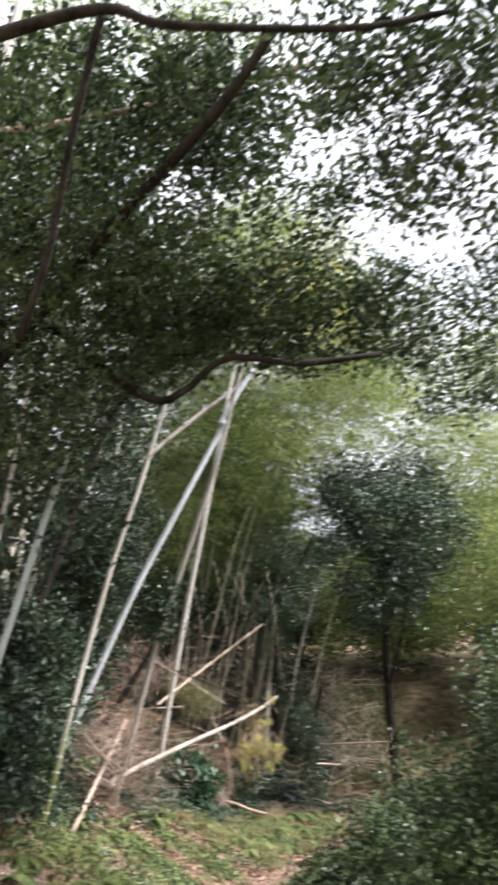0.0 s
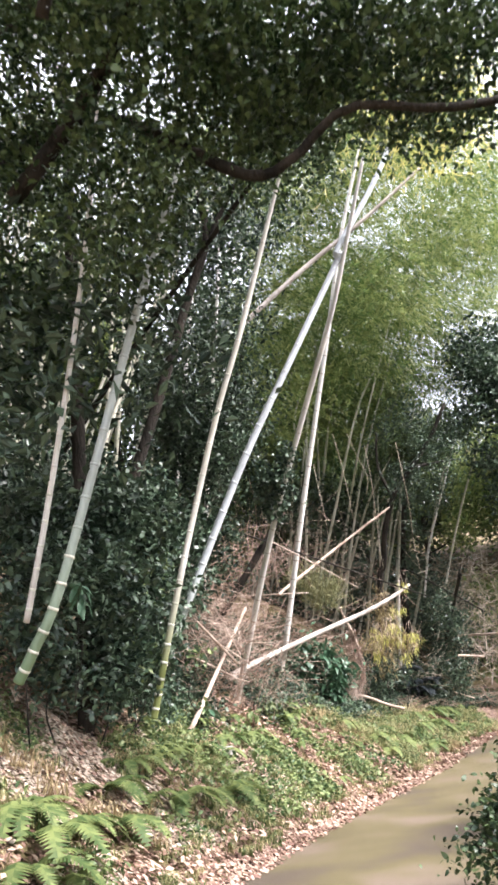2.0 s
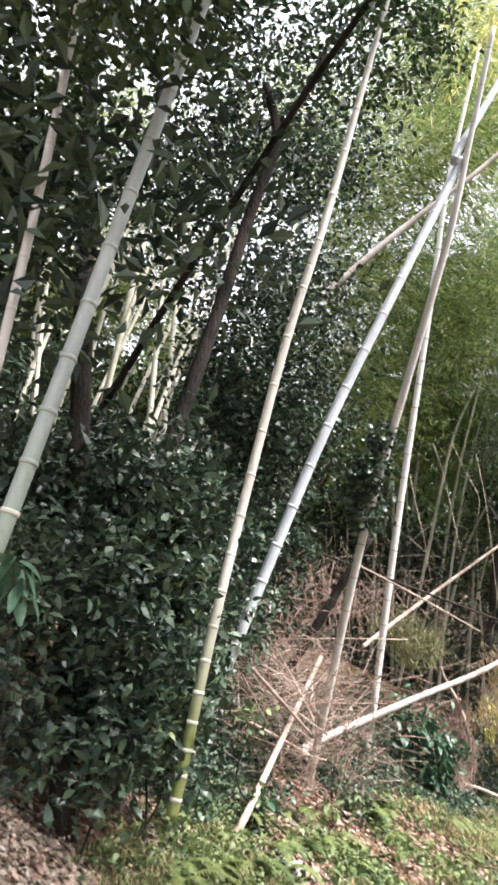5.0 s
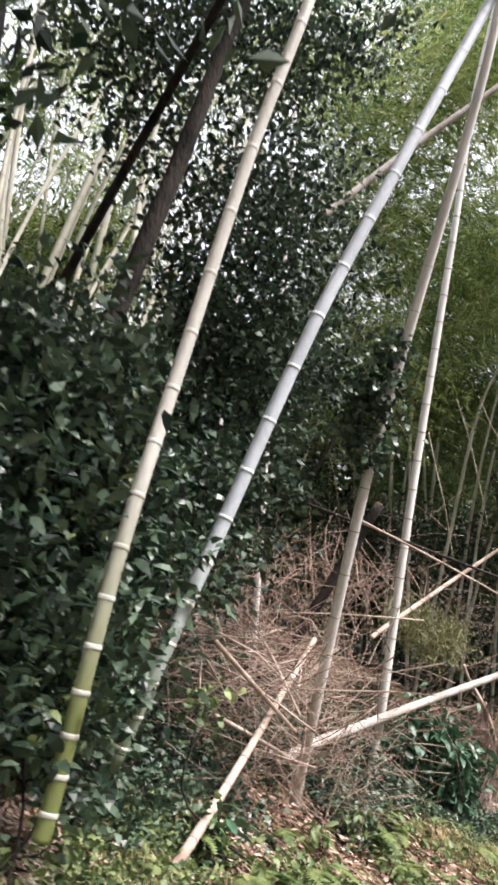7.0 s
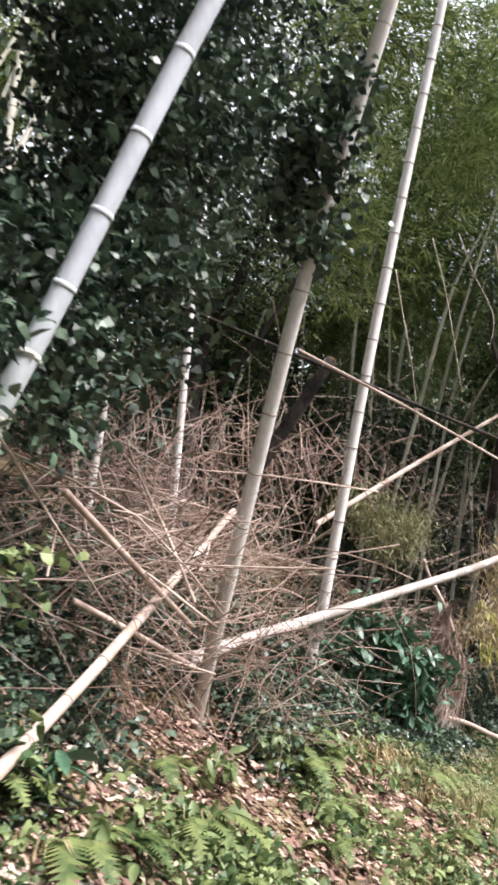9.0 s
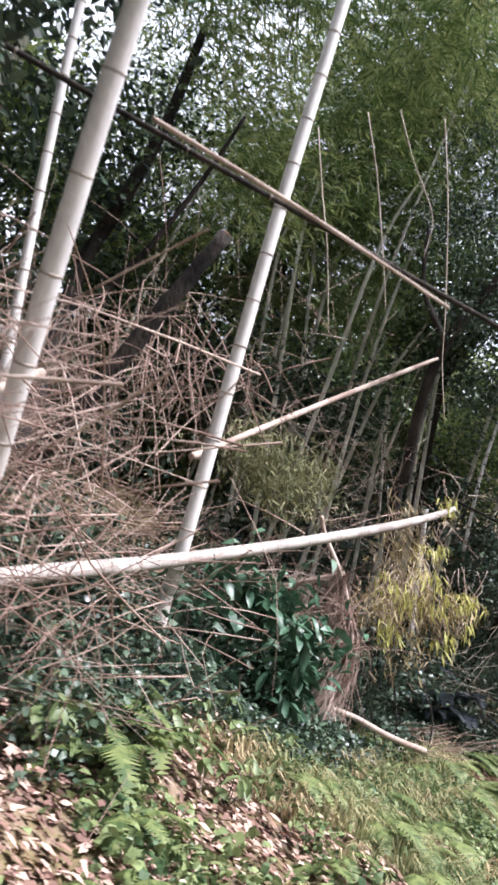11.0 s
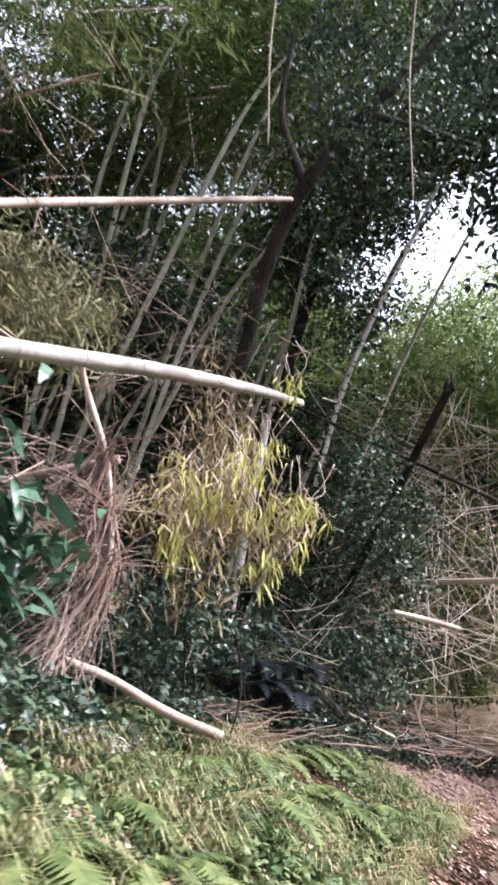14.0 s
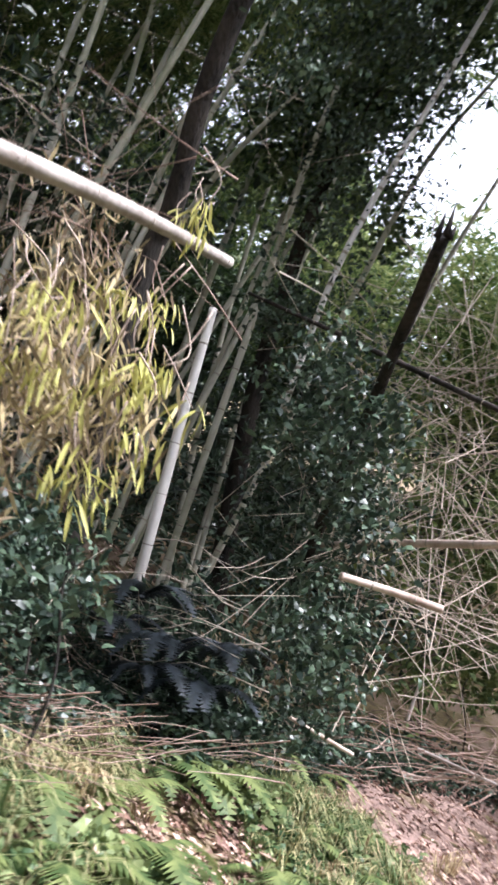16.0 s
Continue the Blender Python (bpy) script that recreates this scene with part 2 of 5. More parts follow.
def cloud(blobs, per, clump=0.22, each=14, seed=3, flat=0.75, shell=0.55):
    """Leaf places: clumps scattered through the outer part of several uneven blobs (x, y, z, radius)."""
    g = np.random.default_rng(seed)
    out = []
    for x, y, z, r in blobs:
        m = max(3, int(per * r * r / each))
        d = g.normal(size=(m, 3))
        d /= np.linalg.norm(d, axis=1)[:, None]
        rad = r * (shell + (1 - shell) * g.random(m) ** 0.5) * (1 + 0.25 * np.sin(5 * d[:, 0] + 3 * d[:, 2] + x) + 0.12 * g.normal(size=m))
        p = np.array([x, y, z]) + d * rad[:, None] * [1, 1, flat]
        q = p[:, None] + g.normal(size=(m, each, 3)) * clump * g.uniform(0.5, 1.2, m)[:, None, None]
        out.append(q.reshape(-1, 3))
    return np.vstack(out)


# ---- the lie of the land ----
EDGE_Y = [-60, -5, 0, 6, 8, 10, 12, 14, 16, 18, 20, 22, 23, 24, 25, 26, 27, 28, 30, 60]
EDGE_X = [-2.2, -2.3, -2.4, -2.45, -2.4, -2.15, -1.83, -1.42, -0.9, -0.3, 0.4, 1.15, 1.7, 2.5, 3.7, 5.4, 7.8, 11, 19, 160]
BANK_S = [0, 0.12, 0.3, 0.6, 1.0, 1.5, 2.0, 2.5, 3.2, 4.0, 6.0, 10, 25, 60, 400]
BANK_H = [0, 0.05, 0.14, 0.36, 0.68, 1.02, 1.38, 2.0, 2.75, 3.4, 4.7, 6.8, 12, 18, 30]
ROAD_W = 2.5


def edge_x(y):
    return float(np.interp(y, EDGE_Y, EDGE_X))


def road_z(y):
    return float(np.interp(y, [0, 14.5, 17, 20, 24, 60], [0.0, 0.0, 0.1, 0.4, 0.5, 0.8]))


def land(x, y):
    """Height of the ground."""
    s = (edge_x(y) - x) / math.hypot(1, edge_x(y + 0.5) - edge_x(y - 0.5))
    z = road_z(y)
    if s > 0:
        bump = 0.09 * noise.noise(Vector((x * 1.7, y * 1.7, 0))) + 0.04 * noise.noise(Vector((x * 6, y * 6, 3)))
        rise = float(np.interp(s, BANK_S, BANK_H))
        rise -= min(rise, 1.4) * float(np.interp(y, [15.5, 17.0, 18.0, 20.4], [0.0, 0.14, 0.36, 0.46]))
        return z + rise + bump * min(s * 1.6, 1)
    if s > -ROAD_W:
        return z
    return z - 0.10 * min(-s - ROAD_W, 12) + 0.05 * noise.noise(Vector((x * 2, y * 2, 0)))


# ---- ground and road ----
def build_ground():
    xs = np.r_[-400, -200, -100, -60, -40, -28, np.arange(-20, -7, 1.0), np.arange(-7, 3.6, 0.13), np.arange(4, 12, 1.0), 16, 25, 40, 60, 100, 200, 400]
    ys = np.r_[-400, -200, -100, -60, -30, -15, np.arange(-8, 5, 1.0), np.arange(5, 28, 0.15), np.arange(28, 40, 1.0), 45, 60, 100, 200, 400]
    verts = [(x, y, land(x, y)) for y in ys for x in xs]
    nx, ny = len(xs), len(ys)
    i, j = np.meshgrid(np.arange(ny - 1), np.arange(nx - 1), indexing="ij")
    faces = np.stack([i * nx + j, i * nx + j + 1, (i + 1) * nx + j + 1, (i + 1) * nx + j], -1).reshape(-1, 4)
    tagged(mesh_object("ground", verts, faces, M_SOIL, True), "brown earth bank and slope strewn with dead leaves", "ground", kind="structure")
    g = np.random.default_rng(4)
    ys = np.arange(-20, 50, 0.18)
    rows = []
    for y in ys:
        a = edge_x(y) + 0.03 + 0.05 * g.normal()
        for f in np.linspace(0, 1, 7):
            rows.append((a + f * (ROAD_W + 0.15), y, road_z(y) + 0.012 + 0.03 * math.sin(f * 3.14)))
    n = len(ys)
    i, j = np.meshgrid(np.arange(n - 1), np.arange(6), indexing="ij")
    faces = np.stack([i * 7 + j, i * 7 + j + 1, (i + 1) * 7 + j + 1, (i + 1) * 7 + j], -1).reshape(-1, 4)
    tagged(mesh_object("road", rows, faces, M_ROAD, True), "narrow worn lane with mossy brown surface", "road", kind="structure")


build_ground()


# ---- bamboo ----
def foot(x, y, sink=0.06):
    return (x, y, land(x, y) - sink)


GIRTH = 0.76


def bamboo(label, pts, radii, material, first=0.16, last=0.36, ring=M_RING, ring_w=0.012, group="bamboo stems on the bank", name="bamboo", segs=14, lying=False, lift=0.14):
    radii = [r * GIRTH for r in radii]
    if lying:
        pts = [(x, y, max(z, land(x, y) + lift)) for x, y, z in pts]
    line = smooth_line(pts, 60)
    thing = empty(name, line[0], label, "bamboo", group)
    child(tube("culm", line, radii, material, segs), thing)
    dist = np.r_[0, np.cumsum(np.linalg.norm(np.diff(line, axis=0), axis=1))]
    at, step, count = first * 0.7, first, 0
    while at < dist[-1] - 0.05:
        p = np.array([np.interp(at + e, dist, line[:, k]) for e in (-ring_w, -ring_w * 0.3, ring_w * 0.3, ring_w) for k in range(3)]).reshape(4, 3)
        r = float(np.interp(at / dist[-1], np.linspace(0, 1, len(radii)), radii))
        skin = ring if (ring is not M_RING or count < 6) else material
        child(tube("node", p, [r * 1.004, r * 1.05, r * 1.035, r * 1.0], skin, segs), thing)
        count += 1
        at += step
        step = min(step * 1.09, last)
    return thing


bamboo("tall grey-green leaning bamboo with white node rings", [(-3.66, 8.40, 1.61), (-3.52, 8.37, 1.83), (-3.26, 8.37, 2.39), (-2.69, 8.47, 4.39), (-2.07, 8.55, 6.48), (-1.63, 8.59, 8.14), (-0.93, 8.55, 10.17)], [0.062, 0.056, 0.05, 0.042, 0.026], M_GREENCULM)
bamboo("slim pale bamboo behind evergreen shrubs", [(-3.62, 8.45, 2.08), (-3.40, 8.35, 2.93), (-3.10, 8.23, 4.34), (-2.82, 8.06, 5.85), (-2.56, 7.83, 7.82)], [0.036, 0.034, 0.03, 0.02], M_PALECULM)
bamboo("tall bamboo, yellow-green at the foot and pale above", [(-3.22, 10.40, 1.26), (-3.17, 10.39, 1.43), (-2.92, 10.32, 2.33), (-2.66, 10.38, 3.34), (-2.33, 10.37, 4.42), (-1.97, 10.35, 5.40), (-1.61, 10.34, 6.51), (-1.19, 10.28, 7.73)], [0.05, 0.046, 0.044, 0.043, 0.04, 0.028], M_YELCULM, 0.14, 0.42)
bamboo("long waxy grey bamboo leaning far over", [(-3.77, 12.03, 1.60), (-3.43, 11.95, 2.21), (-3.09, 11.99, 2.95), (-2.36, 11.89, 4.35), (-1.63, 11.86, 5.60), (-0.87, 11.91, 6.95), (-0.85, 11.81, 7.05), (-0.10, 11.95, 8.32), (0.51, 11.90, 9.73)], [0.07, 0.066, 0.06, 0.054, 0.05, 0.035], M_BLUECULM, 0.2, 0.4)
bamboo("tall pale bamboo with a clump of ivy half way up", [(-3.43, 14.71, 1.17), (-3.00, 14.14, 2.15), (-2.32, 13.35, 3.75), (-1.70, 12.76, 5.01), (-1.05, 12.16, 6.32), (-0.72, 11.81, 7.13), (-0.33, 11.40, 8.12)], [0.06, 0.057, 0.052, 0.044, 0.03], M_PALECULM, 0.2, 0.36, M_SCAR, 0.006)
bamboo("tall pale bamboo standing behind the fallen trunk", [(-3.12, 16.95, 1.25), (-2.98, 16.86, 2.05), (-2.88, 16.78, 2.33), (-2.30, 16.29, 4.48), (-1.80, 15.92, 6.23), (-1.33, 15.59, 7.86), (-0.84, 15.22, 9.59), (-0.05, 14.88, 11.80)], [0.07, 0.067, 0.062, 0.053, 0.033], M_PALECULM, 0.2, 0.34, M_SCAR, 0.006)
bamboo("slim mottled bamboo in the brushwood", [(-4.29, 16.54, 3.12), (-4.25, 16.50, 3.33), (-3.86, 15.95, 5.80), (-3.46, 15.52, 7.96), (-3.11, 15.08, 10.11)], [0.052, 0.05, 0.047, 0.03], M_PALECULM, 0.2, 0.3, M_SCAR, 0.008)
bamboo("slim mottled bamboo in the brushwood", [(-4.66, 15.51, 2.97), (-4.63, 15.49, 3.11), (-4.17, 15.09, 5.55), (-3.78, 14.77, 7.69), (-3.44, 14.48, 9.38)], [0.045, 0.044, 0.04, 0.028], M_PALECULM, 0.2, 0.3, M_SCAR, 0.008)
bamboo("short pale bamboo stub in the yellow bush", [(-1.22, 22.24, 1.0), (-1.04, 21.96, 2.45), (-0.95, 21.81, 3.2), (-0.85, 21.66, 3.93)], [0.052, 0.05, 0.046, 0.04], M_PALECULM, 0.25, 0.36, M_SCAR, 0.008)
bamboo("thin spotted bamboo beside dark ivy", [(-0.31, 22.46, 3.55), (0.01, 22.21, 4.83), (0.67, 21.96, 6.46), (1.19, 21.83, 7.76)], [0.035, 0.033, 0.03, 0.022], M_PALECULM, 0.2, 0.3, M_SCAR, 0.014)
bamboo("leaning dead bamboo propped among live stems", [(-2.83, 14.77, 7.68), (-1.67, 15.11, 8.77), (-0.42, 15.41, 9.79), (0.76, 15.66, 10.84)], [0.06, 0.058, 0.05, 0.035], M_DEADCULM, 0.25, 0.38, M_SCAR, 0.008, "fallen bamboo")
bamboo("bleached fallen bamboo lying aslant above the bank", [(-3.42, 14.65, 1.78), (-3.27, 15.2, 1.93), (-2.93, 16.3, 2.20), (-2.33, 17.5, 2.56), (-1.55, 18.53, 2.94), (-1.0, 19.53, 3.30), (-0.62, 20.53, 3.65)], [0.066, 0.064, 0.06, 0.054, 0.042], M_DEADCULM, 0.3, 0.4, M_SCAR, 0.004, "fallen bamboo")
bamboo("brown dead bamboo slanting through the brushwood", [(-3.09, 17.78, 3.37), (-2.88, 18.09, 3.59), (-2.03, 18.98, 4.34), (-1.05, 19.96, 5.17), (-0.80, 20.21, 5.38)], [0.042, 0.04, 0.035, 0.025], M_BROWNCULM, 0.3, 0.4, M_SCAR, 0.005, "fallen bamboo")
bamboo("broken pale bamboo leaning out of the bank", [(-3.34, 12.01, 1.08), (-3.29, 12.18, 1.22), (-3.26, 13.09, 1.73), (-3.11, 14.68, 2.79)], [0.042, 0.04, 0.036, 0.03], M_BROWNCULM, 0.3, 0.4, M_SCAR, 0.006, "fallen bamboo")
bamboo("brown broken bamboo crossing the brushwood", [(-3.37, 12.74, 2.44), (-3.25, 13.17, 2.22), (-3.08, 13.76, 1.91)], [0.025, 0.024, 0.02], M_BROWNCULM, 0.3, 0.4, M_SCAR, 0.005, "fallen bamboo")
bamboo("brown broken bamboo crossing the brushwood", [(-3.57, 13.28, 2.01), (-3.36, 13.60, 1.87), (-3.12, 13.94, 1.70)], [0.024, 0.022, 0.02], M_BROWNCULM, 0.3, 0.4, M_SCAR, 0.005, "fallen bamboo")
bamboo("short broken stick of pale bamboo", [(-2.64, 19.54, 2.52), (-1.82, 19.36, 2.68)], [0.04, 0.036], M_BROWNCULM, 0.3, 0.4, M_SCAR, 0.005, "fallen bamboo")
bamboo("brown bamboo pole lying on the grass verge", [(-1.95, 19.20, 1.42), (-1.72, 19.30, 1.35), (-1.38, 19.45, 1.19), (-1.05, 19.60, 1.03)], [0.03, 0.036, 0.04, 0.042], M_BROWNCULM, 0.25, 0.4, M_SCAR, 0.006, "fallen bamboo", lying=True, lift=0.2)
bamboo("broken end of a brown bamboo pole", [(0.20, 20.83, 2.07), (0.48, 20.92, 2.04), (0.76, 21.02, 2.00)], [0.026, 0.029, 0.03], M_BROWNCULM, 0.25, 0.4, M_SCAR, 0.006, "fallen bamboo")
bamboo("grey bamboo pole lying level across the scrub", [(-0.20, 23.13, 2.60), (0.49, 22.30, 2.57), (1.20, 21.38, 2.48), (1.93, 20.66, 2.41)], [0.03, 0.036, 0.036, 0.03], M_BROWNCULM, 0.3, 0.4, M_SCAR, 0.006, "fallen bamboo")
bamboo("thin pole hanging over the dry scrub", [(-0.65, 21.90, 4.21), (-0.16, 21.44, 3.81), (0.37, 20.90, 3.35), (0.89, 20.36, 2.89)], [0.016, 0.02, 0.022, 0.02], M_BARK, 0.3, 0.4, M_SCAR, 0.004, "fallen bamboo")
bamboo("thin dark stem slanting across the brushwood", [(-4.4, 13.27, 4.44), (-3.78, 13.54, 4.18), (-2.53, 14.09, 3.65), (-1.03, 14.74, 3.02), (-0.3, 15.06, 2.72)], [0.02, 0.018, 0.016, 0.01], M_BARK, 0.3, 0.4, M_SCAR, 0.004, "fallen bamboo")
bamboo("thin forked branch of pale dead bamboo", [(-2.5, 14.05, 3.66), (-1.9, 14.14, 3.27), (-1.3, 14.25, 2.86)], [0.014, 0.012, 0.008], M_BROWNCULM, 0.3, 0.4, M_SCAR, 0.004, "fallen bamboo")
bamboo("tall pale bamboo beneath the canopy", [foot(-4.1, 6.15), (-2.80, 5.37, 4.67), (-2.55, 5.22, 5.31), (-2.26, 4.99, 6.37), (-1.96, 4.73, 7.26), (-1.69, 4.51, 8.29), (-1.3, 4.2, 9.8)], [0.06, 0.055, 0.05, 0.045, 0.04], M_PALECULM)
bamboo("dead bamboo pole caught in the canopy", [(-3.77, 5.56, 7.07), (-2.87, 5.60, 7.26), (-1.61, 5.71, 7.43), (-0.23, 5.78, 7.70), (0.73, 5.81, 7.94)], [0.05, 0.048, 0.044, 0.04], M_BROWNCULM, 0.3, 0.4, M_SCAR, 0.004, "fallen bamboo")
bamboo("short stick lying at the verge", [(0.03, 22.00, 1.33), (0.47, 22.17, 1.16)], [0.016, 0.018], M_BROWNCULM, 0.3, 0.4, M_SCAR, 0.004, "fallen bamboo", lying=True)
bamboo("pale stick lying on bare earth", [(1.06, 23.32, 1.23), (1.59, 22.99, 1.08)], [0.016, 0.014], M_DEADCULM, 0.3, 0.4, M_SCAR, 0.004, "fallen bamboo", lying=True)
bamboo("small upright stick on bare earth", [(1.01, 23.67, 1.43), (1.07, 23.59, 1.72)], [0.02, 0.016], M_DEADCULM, 0.3, 0.4, M_SCAR, 0.004, "fallen bamboo")


def far_bamboo():
    """Stems of the grove behind, leaning down the slope, each a thing of its own."""
    g = np.random.default_rng(21)
    protos = []
    for k in range(3):
        bend = [(0, 0, 0), (0.5 + 0.1 * k, 0.02, 2.5), (1.25 + 0.2 * k, 0.05, 5.2), (2.6 + 0.3 * k, 0.1, 8.6)]
        th = bamboo("slim bamboo stem in the grove on the slope", bend, [0.046, 0.043, 0.037, 0.018], M_FARCULM, 0.35, 0.5, M_SCAR, 0.008, "bamboo grove", "bamboo", 8)
        protos.append(th)
    spots = [(-7.30, 15.09, 6.55), (-6.64, 14.92, 6.17), (-6.03, 14.58, 6.05), (-6.54, 13.81, 6.09), (-7.84, 15.47, 9.13), (-5.77, 15.74, 6.23), (-5.14, 14.90, 6.01), (-6.32, 15.38, 6.76),
             (-2.41, 23.09, 5.48), (-2.30, 24.92, 6.35), (-1.73, 24.14, 5.65), (-1.20, 25.17, 5.87), (-0.96, 24.30, 5.36), (-0.62, 23.35, 5.10), (-0.33, 24.71, 5.80), (-1.38, 25.92, 6.68),
             (-3.28, 24.18, 6.70), (-2.75, 24.12, 6.88), (-2.50, 23.04, 5.46), (-1.74, 23.59, 5.42), (-0.68, 24.58, 5.63), (-0.89, 23.60, 5.41), (-0.45, 25.06, 5.78), (-1.47, 25.43, 6.23),
             (-1.93, 20.58, 5.40), (-1.26, 21.63, 5.96), (-0.72, 21.07, 4.88), (-0.61, 19.14, 4.25), (-0.06, 21.62, 3.82), (-1.18, 21.89, 4.78), (-0.44, 20.88, 4.93), (0.08, 21.37, 3.89)]
    spots = list(spots) + [(-4.0 - 8 * g.random(), 14 + 18 * g.random(), None) for _ in range(45)]
    spots = [p for p in spots if edge_x(p[1]) - p[0] > 4.2]
    for n, (x, y, z) in enumerate(spots):
        z0 = land(x, y) - 0.1
        m = Matrix.Translation((x, y, z0)) @ Euler((radians(g.normal() * 5), radians(g.normal() * 5), radians(g.normal() * 16))).to_matrix().to_4x4()
        if n < 3:
            protos[n].matrix_basis = m
        else:
            copy_thing(protos[n % 3], m)


far_bamboo()


# single stems of the grove that show clearly
def grove(pairs):
    for low, high, r in pairs:
        lo, hi = Vector(low), Vector(high)
        d = (hi - lo).normalized()
        n = 0
        while lo.z > land(lo.x, lo.y) - 0.05 and n < 60:
            lo = lo - d * 0.1
            n += 1
        bamboo("slim pale bamboo stem leaning in the grove", [lo, lo.lerp(hi, 0.5), hi, hi + d * 1.5 + Vector((0.25, 0, -0.1))], [r, r * 0.95, r * 0.8, r * 0.5], M_FARCULM, 0.3, 0.42, M_SCAR, 0.007, "bamboo grove", "bamboo", 8)


grove([((-3.07, 23.31, 6.19), (-2.73, 23.14, 9.00), 0.055), ((-2.75, 24.12, 6.88), (-2.40, 23.74, 10.86), 0.045), ((-2.50, 23.04, 5.46), (-1.41, 22.86, 8.62), 0.055), ((-1.87, 23.64, 5.28), (-1.39, 23.56, 6.39), 0.05),
       ((-1.39, 24.49, 5.88), (-1.01, 24.41, 7.86), 0.05), ((-0.73, 23.67, 5.22), (-0.34, 23.52, 7.39), 0.05), ((-0.89, 24.48, 5.91), (-0.43, 24.37, 7.69), 0.04), ((0.16, 24.11, 5.48), (0.73, 24.05, 7.11), 0.05),
       ((-3.51, 23.71, 6.53), (-3.17, 23.57, 8.93), 0.055), ((-2.79, 24.27, 6.52), (-2.24, 24.22, 9.03), 0.06), ((-3.37, 24.61, 7.02), (-2.96, 24.62, 8.99), 0.045),
       ((-7.21, 15.08, 6.62), (-5.73, 14.83, 10.02), 0.075), ((-7.14, 15.69, 6.63), (-6.39, 15.32, 8.77), 0.06), ((-6.49, 15.36, 6.52), (-5.38, 14.86, 10.16), 0.07), ((-7.41, 15.06, 6.56), (-6.98, 14.30, 9.42), 0.07), ((-7.72, 15.39, 9.36), (-7.20, 14.73, 12.50), 0.06), ((-7.68, 16.24, 10.02), (-7.28, 15.74, 12.51), 0.05),
       ((-5.46, 14.90, 5.78), (-5.01, 14.49, 8.81), 0.06), ((-5.34, 15.26, 6.37), (-4.91, 14.87, 9.04), 0.06), ((-5.68, 13.84, 5.50), (-5.34, 13.82, 7.19), 0.05)])


# ---- trees ----
def tree(label, trunk, radii, limbs, blobs, per, size, material, seed, name="tree", crown_label="", clump=0.22, group="", bark=None):
    thing = empty(name, trunk[0], label, "tree", group)
    child(tube("trunk", smooth_line(trunk, 30), radii, bark or M_BARK, 12, 0.05, seed), thing)
    for pts, r0, r1 in limbs:
        child(tube("limb", smooth_line(pts, 20), [r0, (r0 + r1) * 0.45, r1], bark or M_BARK, 8, 0.05, seed + 1), thing)
    g = np.random.default_rng(seed)
    places = cloud(blobs, per, clump, 14, seed)
    crown = child(leaves("crown", places, size, size * 0.48, material, 0.25, seed=seed), thing, crown_label)
    return thing


tree("dark evergreen tree overhanging the lane with a sinuous limb",
     [foot(-5.3, 8.0), (-5.2, 8.0, 3.5), (-4.9, 8.1, 5.5), (-4.4, 8.2, 8.0), (-3.8, 8.3, 10)], [0.17, 0.15, 0.13, 0.1, 0.06],
     [([(-2.53, 8.50, 6.86), (-1.85, 7.72, 5.80), (-1.27, 7.59, 5.28), (-0.92, 7.57, 5.35), (-0.43, 7.49, 5.65), (0.32, 7.65, 5.58), (1.27, 7.87, 5.72)], 0.06, 0.032),
      ([(-2.53, 8.50, 6.86), (-3.44, 8.65, 7.18), (-4.9, 8.1, 5.5)], 0.07, 0.09),
      ([(-3.41, 7.74, 5.66), (-2.57, 7.46, 6.35), (-1.41, 6.29, 6.59), (-0.54, 5.42, 6.65), (-0.03, 4.94, 6.79), (0.29, 4.64, 6.98)], 0.08, 0.04),
      ([(-2.11, 3.96, 6.35), (-0.95, 3.78, 6.36), (-0.45, 3.79, 6.13), (0.77, 3.82, 5.93), (1.46, 3.82, 5.98)], 0.055, 0.02),
      ([(-1.89, 5.18, 4.64), (-1.53, 4.74, 5.17), (-1.24, 4.26, 5.76), (-0.92, 3.80, 6.31)], 0.035, 0.03)],
     [(-2.78, 7.52, 7.61, 1.0), (-3.62, 8.20, 6.87, 1.0), (-1.74, 7.45, 6.85, 0.9), (-0.90, 7.80, 6.61, 0.85), (0.04, 7.99, 6.55, 0.75), (0.83, 8.39, 6.43, 0.7), (-1.44, 8.22, 6.40, 0.7),
      (-3.87, 8.55, 5.54, 0.7), (-0.81, 6.17, 6.91, 0.9), (-1.94, 7.24, 5.92, 0.9), (-1.69, 4.69, 6.46, 0.6), (-2.66, 9.06, 6.47, 0.55), (-0.89, 9.21, 7.29, 0.8), (0.28, 9.55, 6.99, 0.5), (-1.06, 10.05, 7.80, 0.6),
      (-1.34, 11.45, 8.28, 0.7), (-3.90, 9.16, 5.43, 0.5), (-0.92, 5.34, 7.53, 0.6), (-0.02, 5.38, 7.51, 0.6), (-2.09, 6.29, 6.54, 0.7), (-0.90, 7.45, 6.51, 0.8), (0.08, 7.62, 6.21, 0.6), (-2.37, 7.52, 5.02, 0.6), (-2.92, 6.13, 8.03, 0.7), (-2.65, 6.91, 7.40, 0.7), (-3.55, 7.51, 6.29, 0.6), (-1.62, 6.60, 7.90, 0.6), (-3.94, 9.03, 4.52, 0.5)],
     3300, 0.08, M_CANOPY, 31, clump=0.14)
